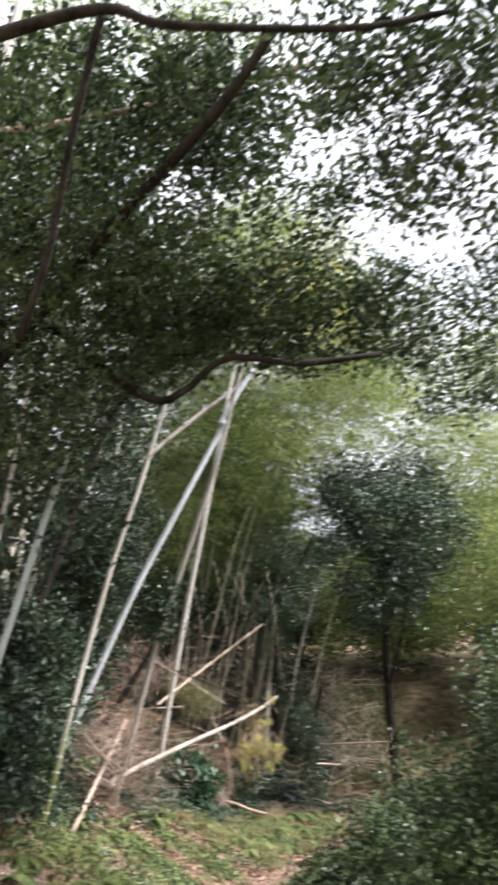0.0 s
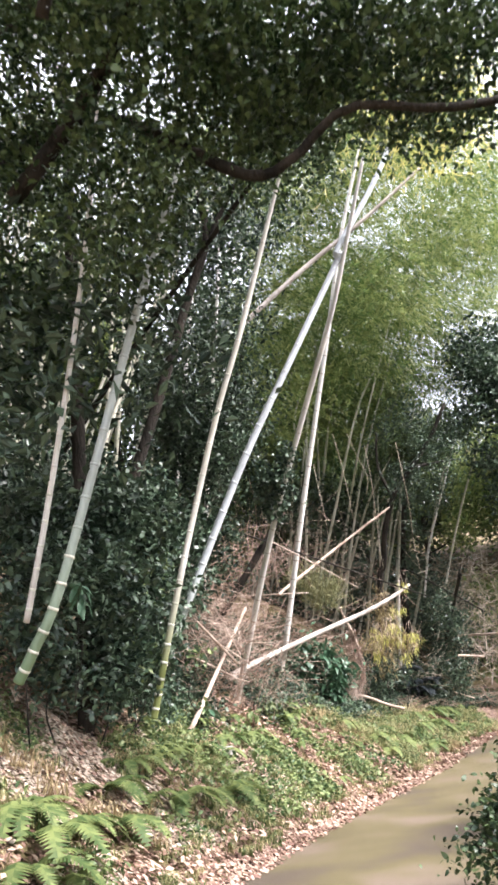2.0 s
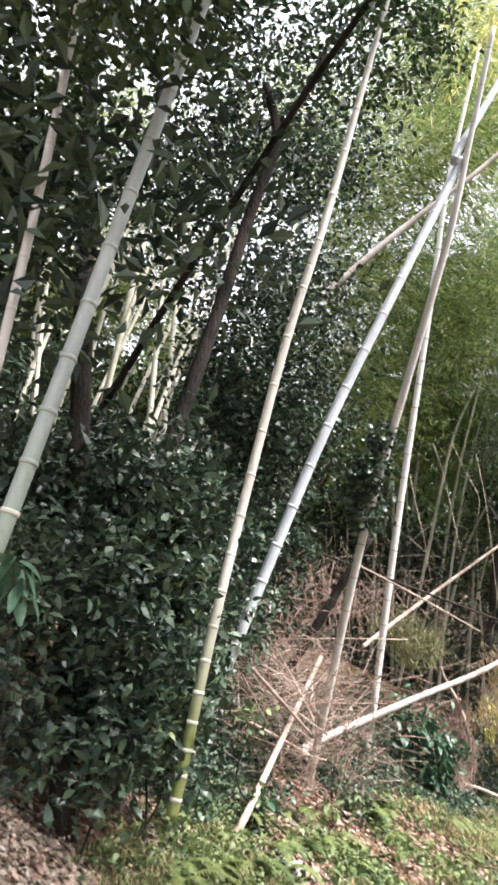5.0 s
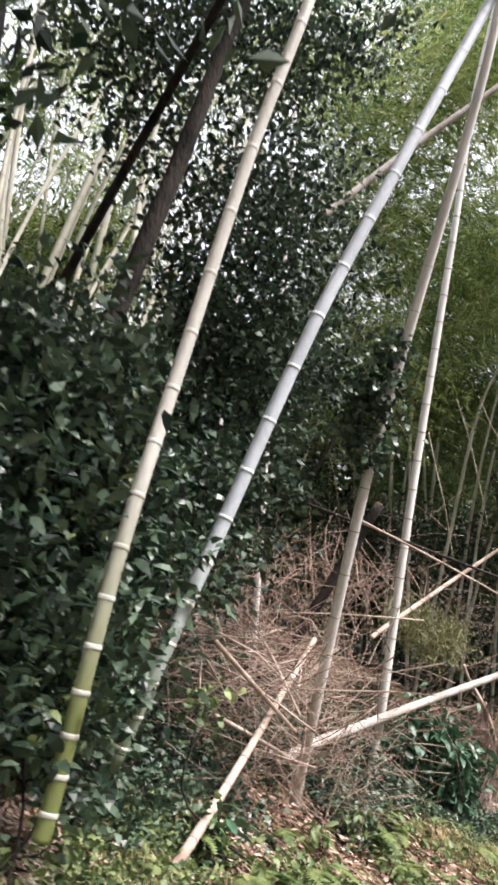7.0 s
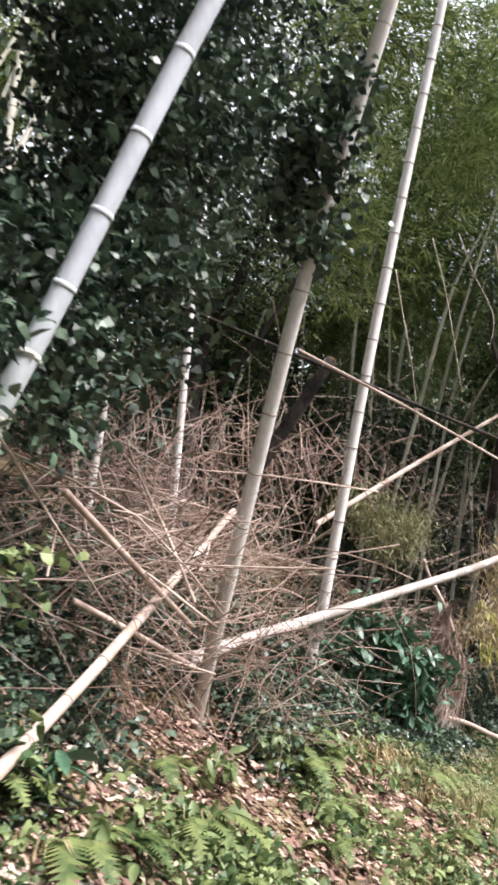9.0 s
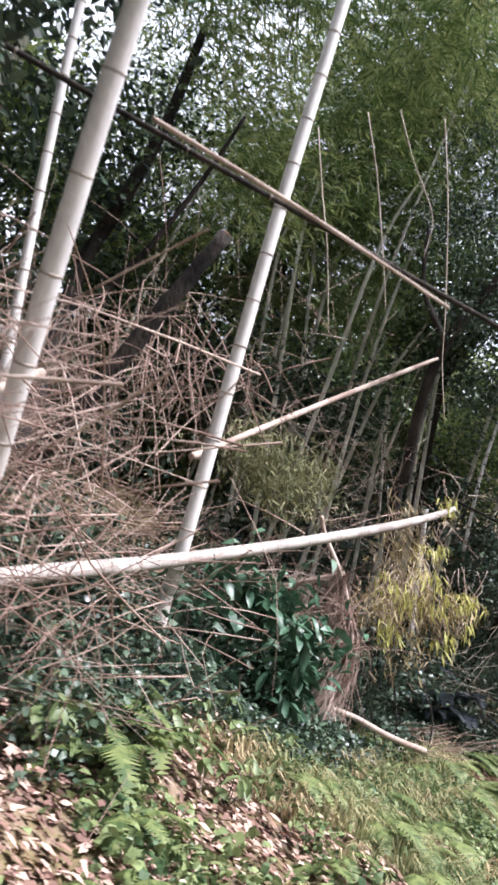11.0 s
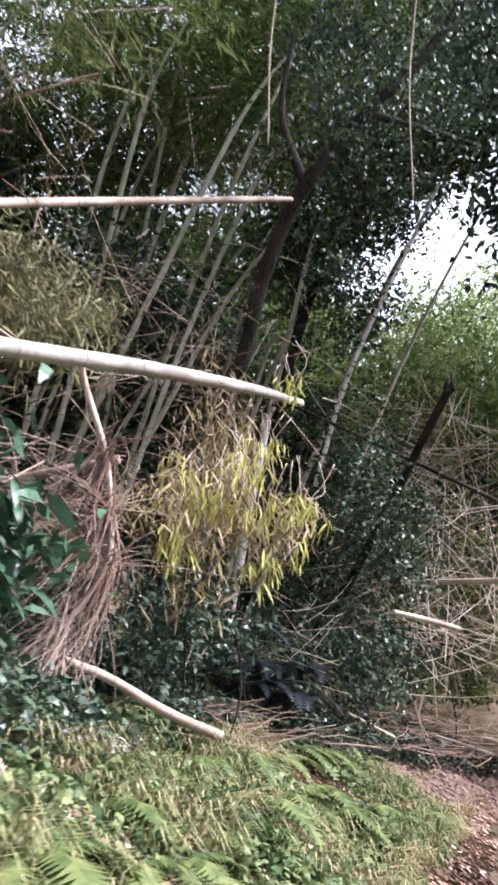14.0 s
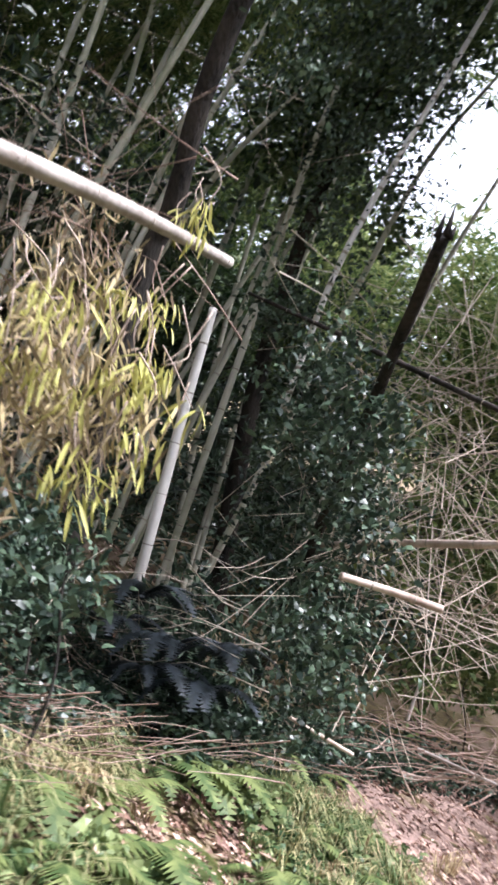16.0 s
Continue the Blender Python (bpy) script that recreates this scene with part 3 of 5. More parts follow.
tree("dark evergreen branches hanging over the lane", [foot(5.2, 6.0), (5.0, 6.2, 3), (4.6, 6.4, 5.2), (3.6, 6.6, 6.8)], [0.16, 0.13, 0.1, 0.05],
     [([(4.6, 6.4, 5.2), (3.2, 6.3, 6.2), (1.6, 6.2, 6.6)], 0.04, 0.012)],
     [(0.96, 4.45, 6.50, 0.6), (1.56, 4.52, 5.90, 0.7), (1.92, 4.48, 6.51, 0.6), (1.46, 5.25, 5.75, 0.45), (2.03, 5.62, 5.45, 0.4), (0.64, 5.19, 6.77, 0.4), (-0.16, 5.99, 7.50, 0.6), (0.54, 6.91, 6.95, 0.55), (1.37, 6.88, 7.27, 0.5), (0.22, 7.98, 6.94, 0.55), (1.53, 8.20, 6.87, 0.4), (1.05, 5.67, 7.37, 0.4), (1.58, 8.34, 6.49, 0.65), (2.19, 8.89, 6.36, 0.65), (1.22, 8.14, 6.89, 0.5), (2.52, 9.56, 6.03, 0.65), (2.9, 8.6, 6.8, 0.6)], 3000, 0.08, M_CANOPY, 37, clump=0.15)
tree("slim dark tree with a leaning scarred trunk", [foot(-4.0, 11.6), (-3.86, 11.44, 3.73), (-3.65, 11.41, 4.26), (-3.18, 11.38, 5.51), (-2.82, 11.32, 6.49), (-2.52, 11.24, 7.21), (-2.57, 11.18, 7.90)], [0.085, 0.075, 0.065, 0.055, 0.04],
     [([(-6.6, 13.6, 4.2), (-5.4, 12.82, 4.98), (-4.33, 12.13, 5.71), (-3.55, 11.63, 6.24), (-2.75, 11.11, 6.73), (-1.94, 10.59, 7.22), (-1.2, 10.1, 7.6)], 0.05, 0.03), ([(-2.52, 11.24, 7.21), (-2.14, 11.21, 7.80), (-1.82, 11.17, 8.42)], 0.04, 0.02)],
     [(-2.54, 11.26, 8.29, 0.9), (-3.35, 11.71, 7.76, 0.7), (-3.30, 12.73, 6.53, 0.75), (-3.31, 13.25, 5.70, 0.7), (-3.74, 12.91, 5.88, 0.6), (-3.22, 13.60, 4.80, 0.55), (-3.53, 13.26, 4.57, 0.6), (-2.80, 13.30, 6.88, 0.5), (-2.62, 13.00, 8.09, 0.6), (-3.93, 11.34, 7.10, 0.4), (-3.46, 13.20, 3.80, 0.5), (-2.66, 13.51, 6.06, 0.5), (-3.51, 11.84, 7.53, 0.6), (-2.87, 12.48, 8.05, 0.6), (-3.97, 12.19, 6.98, 0.4), (-2.22, 13.13, 8.57, 0.6)],
     3000, 0.08, M_DARK, 41)
tree("straight dark tree trunk behind the bamboo", [foot(-3.86, 10.2), (-3.9, 10.2, 4), (-3.98, 10.2, 6.8), (-4.06, 10.2, 9.6)], [0.085, 0.08, 0.072, 0.05],
     [([(-3.98, 10.2, 6.8), (-4.2, 10.3, 7.4), (-4.5, 10.4, 8.2)], 0.04, 0.015)],
     [(-4.15, 9.36, 7.67, 0.8), (-3.90, 9.58, 5.46, 0.5), (-4.49, 9.80, 6.86, 0.7), (-3.41, 10.38, 8.33, 0.7), (-4.23, 10.97, 7.69, 0.55)], 2200, 0.07, M_CANOPY, 43, clump=0.16)
tree("dark leaning tree hung with ivy", [foot(-1.5, 21.6), (-1.27, 21.19, 3.84), (-1.13, 21.05, 4.24), (-0.98, 20.68, 4.96), (-0.69, 20.33, 5.62), (-0.20, 20.03, 6.18), (0.29, 19.83, 6.72), (0.73, 19.58, 7.43)], [0.08, 0.07, 0.066, 0.06, 0.052, 0.035],
     [([(-0.69, 20.33, 5.62), (-0.93, 20.28, 6.35), (-0.87, 20.19, 7.19)], 0.05, 0.02), ([(-0.20, 20.03, 6.18), (0.40, 20.31, 6.30), (0.94, 20.59, 6.40)], 0.04, 0.015)],
     [(0.06, 20.17, 7.25, 0.7), (0.77, 20.48, 7.01, 0.65), (-0.37, 20.43, 7.13, 0.45), (-0.00, 21.32, 6.43, 0.6), (0.45, 22.17, 6.44, 0.4), (-0.46, 21.85, 6.15, 0.5), (0.09, 22.22, 5.72, 0.45), (-0.87, 20.50, 7.52, 0.3),
      (0.10, 22.09, 4.32, 0.4), (0.18, 22.15, 3.56, 0.4), (0.21, 21.97, 2.89, 0.36), (-0.18, 21.22, 7.99, 0.5), (0.49, 22.13, 7.11, 0.5), (0.08, 20.89, 8.93, 0.55), (0.22, 22.28, 6.92, 0.4), (-0.24, 22.32, 5.00, 0.4), (0.03, 22.51, 5.90, 0.36), (0.57, 23.02, 6.04, 0.3), (-0.07, 22.51, 6.12, 0.4), (0.0, 19.6, 5.7, 0.42), (0.4, 19.5, 5.95, 0.42), (0.22, 20.0, 5.4, 0.3), (-0.6, 19.45, 5.45, 0.32), (-0.38, 19.15, 5.8, 0.38), (0.62, 19.25, 6.25, 0.45), (-0.37, 20.34, 4.95, 0.28), (0.15, 18.9, 6.3, 0.4)],
     2100, 0.056, M_DARK, 47, clump=0.13)
tree("tall broadleaf tree with grey-green crown", [foot(2.4, 24.8), (2.5, 24.2, 4), (2.7, 23.2, 7), (2.8, 22.6, 9.4)], [0.15, 0.13, 0.1, 0.04],
     [([(2.5, 24.2, 4), (3.0, 23.0, 5.4), (3.2, 22.0, 6.6)], 0.06, 0.02), ([(2.7, 23.2, 7), (2.3, 22.6, 8.4), (2.0, 22.2, 9.6)], 0.06, 0.02)],
     [(1.75, 21.2, 7.6, 0.6), (1.7, 21.4, 6.6, 0.55), (1.95, 21.2, 8.6, 0.7), (2.0, 21.5, 5.7, 0.6), (2.6, 21.6, 8.3, 1.25), (3.3, 22.0, 7.2, 1.2), (2.0, 22.2, 9.6, 1.0), (3.6, 23.0, 9.6, 1.2), (2.9, 22.0, 6.2, 0.9), (4.2, 22.6, 8.2, 1.1)], 2600, 0.12, M_DARK, 53, clump=0.22)


tree("shadowy evergreen on the slope behind the bamboo", [foot(-4.6, 17.6), (-5.08, 19.61, 6.29), (-4.46, 19.30, 7.23), (-3.98, 19.09, 8.14), (-3.61, 18.85, 9.12)], [0.11, 0.1, 0.085, 0.07, 0.05],
     [([(-4.65, 19.21, 5.72), (-4.02, 19.04, 6.30), (-3.42, 18.88, 7.09), (-3.01, 18.77, 7.75)], 0.05, 0.02)],
     [(-4.50, 19.95, 7.76, 0.8), (-4.07, 19.66, 8.61, 0.8), (-4.60, 20.27, 6.34, 0.7), (-4.45, 20.41, 5.43, 0.5), (-4.36, 17.69, 6.84, 0.45), (-4.85, 17.21, 6.31, 0.5), (-4.01, 18.17, 7.27, 0.5)], 1300, 0.08, M_CANOPY, 57)


tree("tall evergreen rising behind the lane-side canopy", [foot(-6.2, 8.6), (-5.8, 8.6, 5), (-4.8, 8.5, 7.6), (-3.4, 8.4, 9.6)], [0.15, 0.13, 0.1, 0.04],
     [([(-4.8, 8.5, 7.6), (-3.4, 8.3, 8.6), (-1.9, 8.3, 9.2), (-0.4, 8.4, 9.6)], 0.06, 0.015)],
     [(-3.6, 7.45, 9.76, 0.85), (-2.56, 7.45, 10.11, 0.85), (-3.61, 8.32, 8.97, 0.75), (-1.84, 8.1, 9.74, 0.85), (-1.84, 8.97, 8.89, 0.75), (-0.76, 8.0, 9.98, 0.8), (-0.11, 8.5, 9.55, 0.7), (-4.6, 7.6, 9.0, 0.8)], 1700, 0.13, M_CANOPY, 59)
tree("dense tree closing the grove behind the ivy", [foot(-0.9, 25.4), (-0.8, 25.0, 4.5), (-0.4, 24.3, 6.6), (0.1, 23.6, 8.2)], [0.12, 0.1, 0.07, 0.03],
     [([(-0.4, 24.3, 6.6), (0.2, 23.4, 7.6), (1.0, 22.4, 7.8)], 0.04, 0.012)],
     [(-0.43, 24.3, 7.05, 0.55), (-0.06, 24.0, 7.46, 0.55), (0.44, 23.75, 7.74, 0.55), (0.0, 23.63, 7.93, 0.55), (-0.52, 23.83, 7.7, 0.55), (1.23, 23.13, 8.3, 0.5), (0.27, 24.54, 6.61, 0.5), (-0.9, 24.05, 7.41, 0.55), (0.18, 22.05, 7.43, 0.6), (0.6, 21.89, 7.53, 0.55), (-0.38, 22.1, 7.42, 0.6), (1.01, 21.76, 7.58, 0.5)], 2600, 0.1, M_MIDLEAF, 58, clump=0.16)


def woodland():
    """Rows of trees that close the slope behind the grove and the low ground across the lane."""
    g = np.random.default_rng(83)
    protos = []
    for k in range(5):
        h, leaf = 6.4 + 0.5 * k, (M_CANOPY, M_MIDLEAF, M_CANOPY, M_BLEAF, M_MIDLEAF)[k]
        trunk = [(0, 0, -0.3), (0.1, 0.05, h * 0.35), (0.3 - 0.1 * k, 0.1, h * 0.65), (0.4 - 0.1 * k, 0.0, h * 0.92)]
        limbs, blobs = [], [(0.3 - 0.1 * k, 0, h * 0.88, 1.0)]
        for n in range(9):
            a, z = n * 2.4 + k, h * (0.22 + 0.075 * n)
            reach = 1.7 * math.sin(1.0 + 0.2 * n) * g.uniform(0.75, 1.2)
            tip = (reach * math.cos(a), reach * math.sin(a), z + 0.5)
            limbs.append(([(0.1, 0.05, z * 0.8), (tip[0] * 0.5, tip[1] * 0.5, z), tip], 0.05, 0.015))
            blobs.append((*tip, g.uniform(0.75, 1.15)))
        protos.append(tree("woodland tree with a dense uneven crown on the slope", trunk, [0.13, 0.11, 0.07, 0.03], limbs, blobs, 900, 0.19, leaf, 600 + k, "woodland_tree", clump=0.26, group="trees of the wooded slope"))
    spots = []
    for y in np.arange(-6, 30, 2.6):
        for far in (9.5, 12.5, 16.5, 21):
            spots.append((float(np.interp(y, [-6, 18, 30], [-2.4, -1.2, 3.0])) - far + g.normal() * 0.6, y + g.normal() * 0.7))
    spots += [(-6.5, 29), (-4.2, 30.5), (-2, 31.5), (0.2, 32.5), (-5, 34), (-1.5, 36), (7.5, 33), (9.5, 30), (10.5, 35), (13, 31), (13.5, 27), (16, 33)]
    spots += [(9.0 + g.normal(), y) for y in np.arange(-8, 26, 3.2)] + [(13.5 + g.normal(), y) for y in np.arange(-8, 26, 3.6)]
    for n, (x, y) in enumerate(spots):
        m = Matrix.Translation((x, y, land(x, y))) @ Matrix.Rotation(g.uniform(0, 6.28), 4, "Z") @ Matrix.Diagonal((*[g.uniform(0.85, 1.15)] * 3, 1))
        if n < 5:
            protos[n].matrix_basis = m
        else:
            copy_thing(protos[int(g.integers(5))], m)


woodland()


# a splintered dark stump standing in the scrub
def stump():
    b = Vector((0.468, 20.08, 3.65))
    d = Vector((0.15, -0.84, 0.40)).normalized()
    a = b.copy()
    while a.z > land(a.x, a.y) - 0.1 and a.y < 27:
        a = a - d * 0.1
    thing = empty("broken_tree", a, "black broken tree stump with a splintered top", "stump")
    child(tube("trunk", smooth_line([a, a.lerp(b, 0.4), a.lerp(b, 0.7), b], 24), [0.05, 0.042, 0.036, 0.033], M_BARK, 12, 0.08, 5), thing)
    for k in range(4):
        q = b + Vector((0.03 * math.cos(k * 1.7), 0.03 * math.sin(k * 1.7), 0))
        child(tube("splinter", [q, q + Vector((0.03, 0, 0.08 + 0.03 * k))], [0.02, 0.004], M_BARK, 5), thing)


stump()


# ---- far woods: bamboo foliage of the grove and the hill ----
def woods(name, label, blobs, per, size, w, material, seed, clump, category="woods"):
    ob = leaves(name, cloud(blobs, per, clump, 16, seed, 0.85, 0.3), size, w, material, 0.35, seed=seed, plain=True)
    return tagged(ob, label, category, kind="stuff")


def sprays(label, blobs, per, material, seed, size=0.2, width=0.028):
    """Bamboo foliage: arching branchlets, each feathered with narrow leaves that hang from it."""
    g = np.random.default_rng(seed)
    bases, ways = [], []
    for x, y, z, r in blobs:
        m = max(4, int(per * r * r))
        c = g.normal(size=(m, 3))
        c = c / np.linalg.norm(c, axis=1)[:, None] * (r * g.random(m) ** 0.45)[:, None] * [1, 1, 0.85] + [x, y, z]
        out = g.normal(size=(m, 3)) * [1, 1, 0.2] + [0.5, -0.3, 0.15]
        out /= np.linalg.norm(out, axis=1)[:, None]
        l = g.uniform(0.5, 1.25, m)[:, None]
        side = np.cross(out, [0, 0, 1.0])
        for u in np.linspace(0.15, 1, 16):
            sg = 1 if int(u * 40) % 2 else -1
            bases.append(c + out * l * u + np.array([0, 0, 1.0]) * l * (0.1 * u - 0.6 * u * u) + g.normal(size=(m, 3)) * 0.035)
            ways.append(out * 0.6 + side * sg * 0.6 + [0, 0, -0.55] + g.normal(size=(m, 3)) * 0.25)
    b, d = np.vstack(bases), np.vstack(ways)
    d /= np.linalg.norm(d, axis=1)[:, None]
    n = len(b)
    w = np.cross(d, g.normal(size=(n, 3)) * 0.5 + [0, 0, 1.0])
    w /= np.linalg.norm(w, axis=1)[:, None] + 1e-9
    k = g.uniform(0.6, 1.25, n)[:, None]
    mid = b + d * size * k * 0.4
    v = np.stack([b, mid + w * width * k / 2, b + d * size * k - [0, 0, 0.02], mid - w * width * k / 2], 1).reshape(-1, 3)
    i = np.arange(n)[:, None] * 4
    tagged(mesh_object("bamboo_foliage", v, np.vstack([i + [0, 1, 2], i + [0, 2, 3]]), material), label, "woods", kind="stuff")


sprays("feathery yellow-green bamboo foliage on the slope behind",
      [(-0.48, 23.25, 12.93, 2.4), (1.80, 25.12, 14.79, 2.8), (0.22, 25.18, 11.04, 2.4), (3.79, 26.27, 15.54, 2.6), (-1.25, 24.31, 9.79, 1.8), (-2.32, 20.77, 13.70, 2.0), (-1.28, 23.03, 12.11, 2.2), (-1.38, 24.11, 9.81, 1.8), (-2.98, 23.94, 11.51, 1.8), (-2.86, 20.63, 16.05, 1.7),
       (-1.11, 25.20, 13.03, 2.2), (-3.28, 26.02, 12.15, 1.8), (1.15, 21.66, 16.25, 2.2), (-0.36, 20.74, 17.73, 2.0), (1.41, 23.65, 14.01, 2.2), (-1.21, 19.76, 16.52, 1.8), (-0.03, 20.72, 15.31, 1.8), (0.67, 17.96, 14.94, 2.2), (2.29, 19.05, 12.69, 2.2), (-1.10, 12.52, 17.09, 1.6), (-1.93, 17.33, 11.51, 1.1), (-2.6, 17.98, 10.48, 1.1), (-1.97, 18.27, 10.12, 1.1), (-3.26, 18.5, 9.44, 1.1), (-1.0, 17.27, 11.64, 1.1), (-0.85, 19.17, 8.9, 1.0), (-0.19, 18.46, 9.85, 1.1), (-3.4, 16.24, 12.03, 1.0), (-0.58, 16.61, 11.87, 1.0), (-3.07, 17.91, 12.45, 1.0), (1.04, 22.5, 10.92, 0.9), (1.16, 23.13, 9.36, 0.9), (2.05, 22.35, 11.09, 0.9), (4.24, 23.84, 11.99, 2.4), (6.91, 25.84, 12.63, 1.6)], 105, M_BLEAF, 61)
# tips of the tall stems in the leaf colour that has sunlight painted in
sprays("yellow tips of the tall leaning bamboo, sunlight put into the colour", [(0.4, 12.2, 9.5, 0.9), (0.95, 12.7, 9.7, 0.8), (0.5, 14.8, 11.2, 1.1), (1.0, 13.7, 10.3, 0.9), (0.1, 13.0, 10.4, 0.8), (-0.1, 11.5, 8.6, 0.5)], 70, M_BTIP, 63, 0.16, 0.022)
sprays("feathery green bamboo foliage of the grove above",
      [(-4.50, 24.89, 11.71, 1.7), (-3.00, 26.09, 11.62, 1.8), (-1.20, 26.59, 13.46, 1.8), (-5.30, 23.59, 12.17, 1.4), (-2.14, 25.18, 14.18, 1.7), (-4.35, 25.62, 11.54, 1.4), (-2.63, 26.66, 11.62, 1.5), (-4.94, 25.22, 9.70, 1.2), (-8.54, 18.12, 12.74, 1.6), (-9.11, 17.82, 10.60, 1.4), (-7.73, 18.09, 15.72, 1.2), (-3.73, 20.14, 11.30, 1.6), (-3.20, 20.27, 8.35, 1.4), (-8.48, 16.63, 13.47, 1.2), (-7.52, 17.30, 10.33, 1.2), (-3.33, 9.64, 13.57, 1.3), (-4.01, 11.26, 12.37, 1.2), (-5.31, 27.04, 10.26, 1.1), (-3.87, 28.16, 10.46, 1.2), (-5.64, 23.48, 9.57, 1.2), (-7.68, 18.67, 11.03, 1.3), (-6.03, 16.37, 10.84, 1.2), (-7.28, 15.73, 13.73, 1.3), (-3.88, 17.55, 14.57, 1.4), (-4.98, 16.90, 12.81, 1.3), (-3.91, 26.02, 9.05, 1.0), (-2.58, 26.11, 10.61, 1.1), (-5.69, 21.84, 11.05, 1.1), (-0.42, 27.66, 8.88, 1.2), (-1.56, 27.25, 10.00, 1.2), (-1.62, 27.96, 9.75, 1.5), (-3.20, 26.84, 9.61, 1.4), (1.03, 28.82, 8.65, 1.2), (-1.99, 28.54, 9.80, 0.9)],
      90, M_BLEAF, 67)
sprays("soft green bamboo foliage closing the slope", [(-4.8, 23.4, 10.9, 1.0), (-5.1, 24.3, 9.7, 1.0), (-4.2, 24.1, 10.3, 1.0), (-3.3, 25.1, 9.4, 1.0), (-5.0, 25.1, 8.7, 1.0), (-2.6, 24.7, 10.1, 1.0), (-3.7, 23.5, 11.1, 1.0), (0.9, 22.9, 9.8, 0.8), (0.6, 22.6, 10.7, 0.8)], 55, M_BLEAF, 69)
woods("hill_woods", "dim evergreen foliage between the grove stems", [(-5.6, 25.4, 10.4, 0.9), (-4.5, 25.8, 10.2, 0.9), (-6.5, 25.4, 10.0, 0.9), (-3.5, 26.1, 10.2, 0.9)], 1500, 0.15, 0.07, M_MIDLEAF, 75, 0.3)
woods("far_woods", "distant soft green trees beyond the bend",
      [(3.77, 35.08, 10.74, 1.6), (2.77, 33.52, 8.74, 1.4), (4.59, 34.23, 11.37, 1.6), (5.87, 35.66, 13.31, 1.5), (7.22, 28.47, 11.73, 2.6), (6.35, 25.82, 7.80, 2.6), (4.72, 28.31, 7.03, 1.8), (8.82, 28.57, 16.46, 1.8), (2.51, 29.41, 7.05, 1.3), (2.57, 29.69, 8.74, 1.6)],
      1200, 0.2, 0.06, M_BLEAF, 71, 0.45)
woods("hill_woods", "shadowed evergreen undergrowth on the slope behind",
      [(-6.5, 10.5, 4.2, 1.6), (-6.8, 13, 4.6, 1.6), (-6.6, 15.5, 4.8, 1.6), (-6.4, 18.5, 4.8, 1.7), (-5.6, 21.5, 4.2, 1.3), (-4.0, 24, 3.4, 1.2), (-2, 26.5, 4.0, 2.0), (0.5, 28.5, 3.4, 1.9), (-7.5, 8, 4.6, 1.6), (-9, 12, 7, 2), (-9, 16, 7.4, 2), (-9.5, 8, 7, 2), (-2.16, 23.94, 6.11, 0.8), (-3.17, 23.71, 6.55, 0.7), (-3.59, 8.43, 4.78, 0.55), (-2.95, 9.10, 4.75, 0.6), (-3.76, 8.19, 4.06, 0.6), (-5.30, 24.87, 7.67, 1.2), (-5.82, 24.53, 8.58, 1.1), (-4.24, 25.18, 6.88, 0.9), (-5.23, 19.39, 7.73, 1.0), (-3.79, 16.15, 8.89, 1.0), (-4.83, 16.02, 7.06, 1.0)],
      1300, 0.15, 0.07, M_DARK, 73, 0.4)

woods("hill_woods", "dim mixed woodland rising up the hillside",
      [(x, y, land(x, y) + h, 2.6) for x, y, h in [(-13, 8, 3), (-13, 13, 3), (-13, 18, 3), (-12, 23, 3), (-9, 28, 3), (-5, 33, 3), (0, 35, 3), (5, 36, 2.5), (-14, 15, 7), (-13, 10, 7)]],
      1300, 0.26, 0.12, M_CANOPY, 79, 0.6)


# ---- undergrowth on the bank ----
def on_bank(n, s0, s1, y0, y1, seed, keep=None):
    g = np.random.default_rng(seed)
    y = g.uniform(y0, y1, n)
    s = s0 + (s1 - s0) * g.random(n)
    x = np.interp(y, EDGE_Y, EDGE_X) - s / 0.93
    if keep is not None:
        val = np.array([noise.noise(Vector((a * 1.1, b * 1.1, seed))) for a, b in zip(x, y)])
        ok = val + g.normal(size=n) * 0.13 > keep
        x, y = x[ok], y[ok]
    z = np.array([land(a, b) for a, b in zip(x, y)])
    return np.stack([x, y, z], 1), g


def herbs(label, n, s0, s1, y0, y1, size, width, height, seed, keep, material=M_HERB, droop=0.1, name="ground_herbs"):
    p, g = on_bank(n, s0, s1, y0, y1, seed, keep)
    p[:, 2] += g.random(len(p)) ** 1.3 * height + 0.01
    tagged(leaves(name, p, size, width, material, droop, 0.5, seed), label, "undergrowth", kind="stuff")


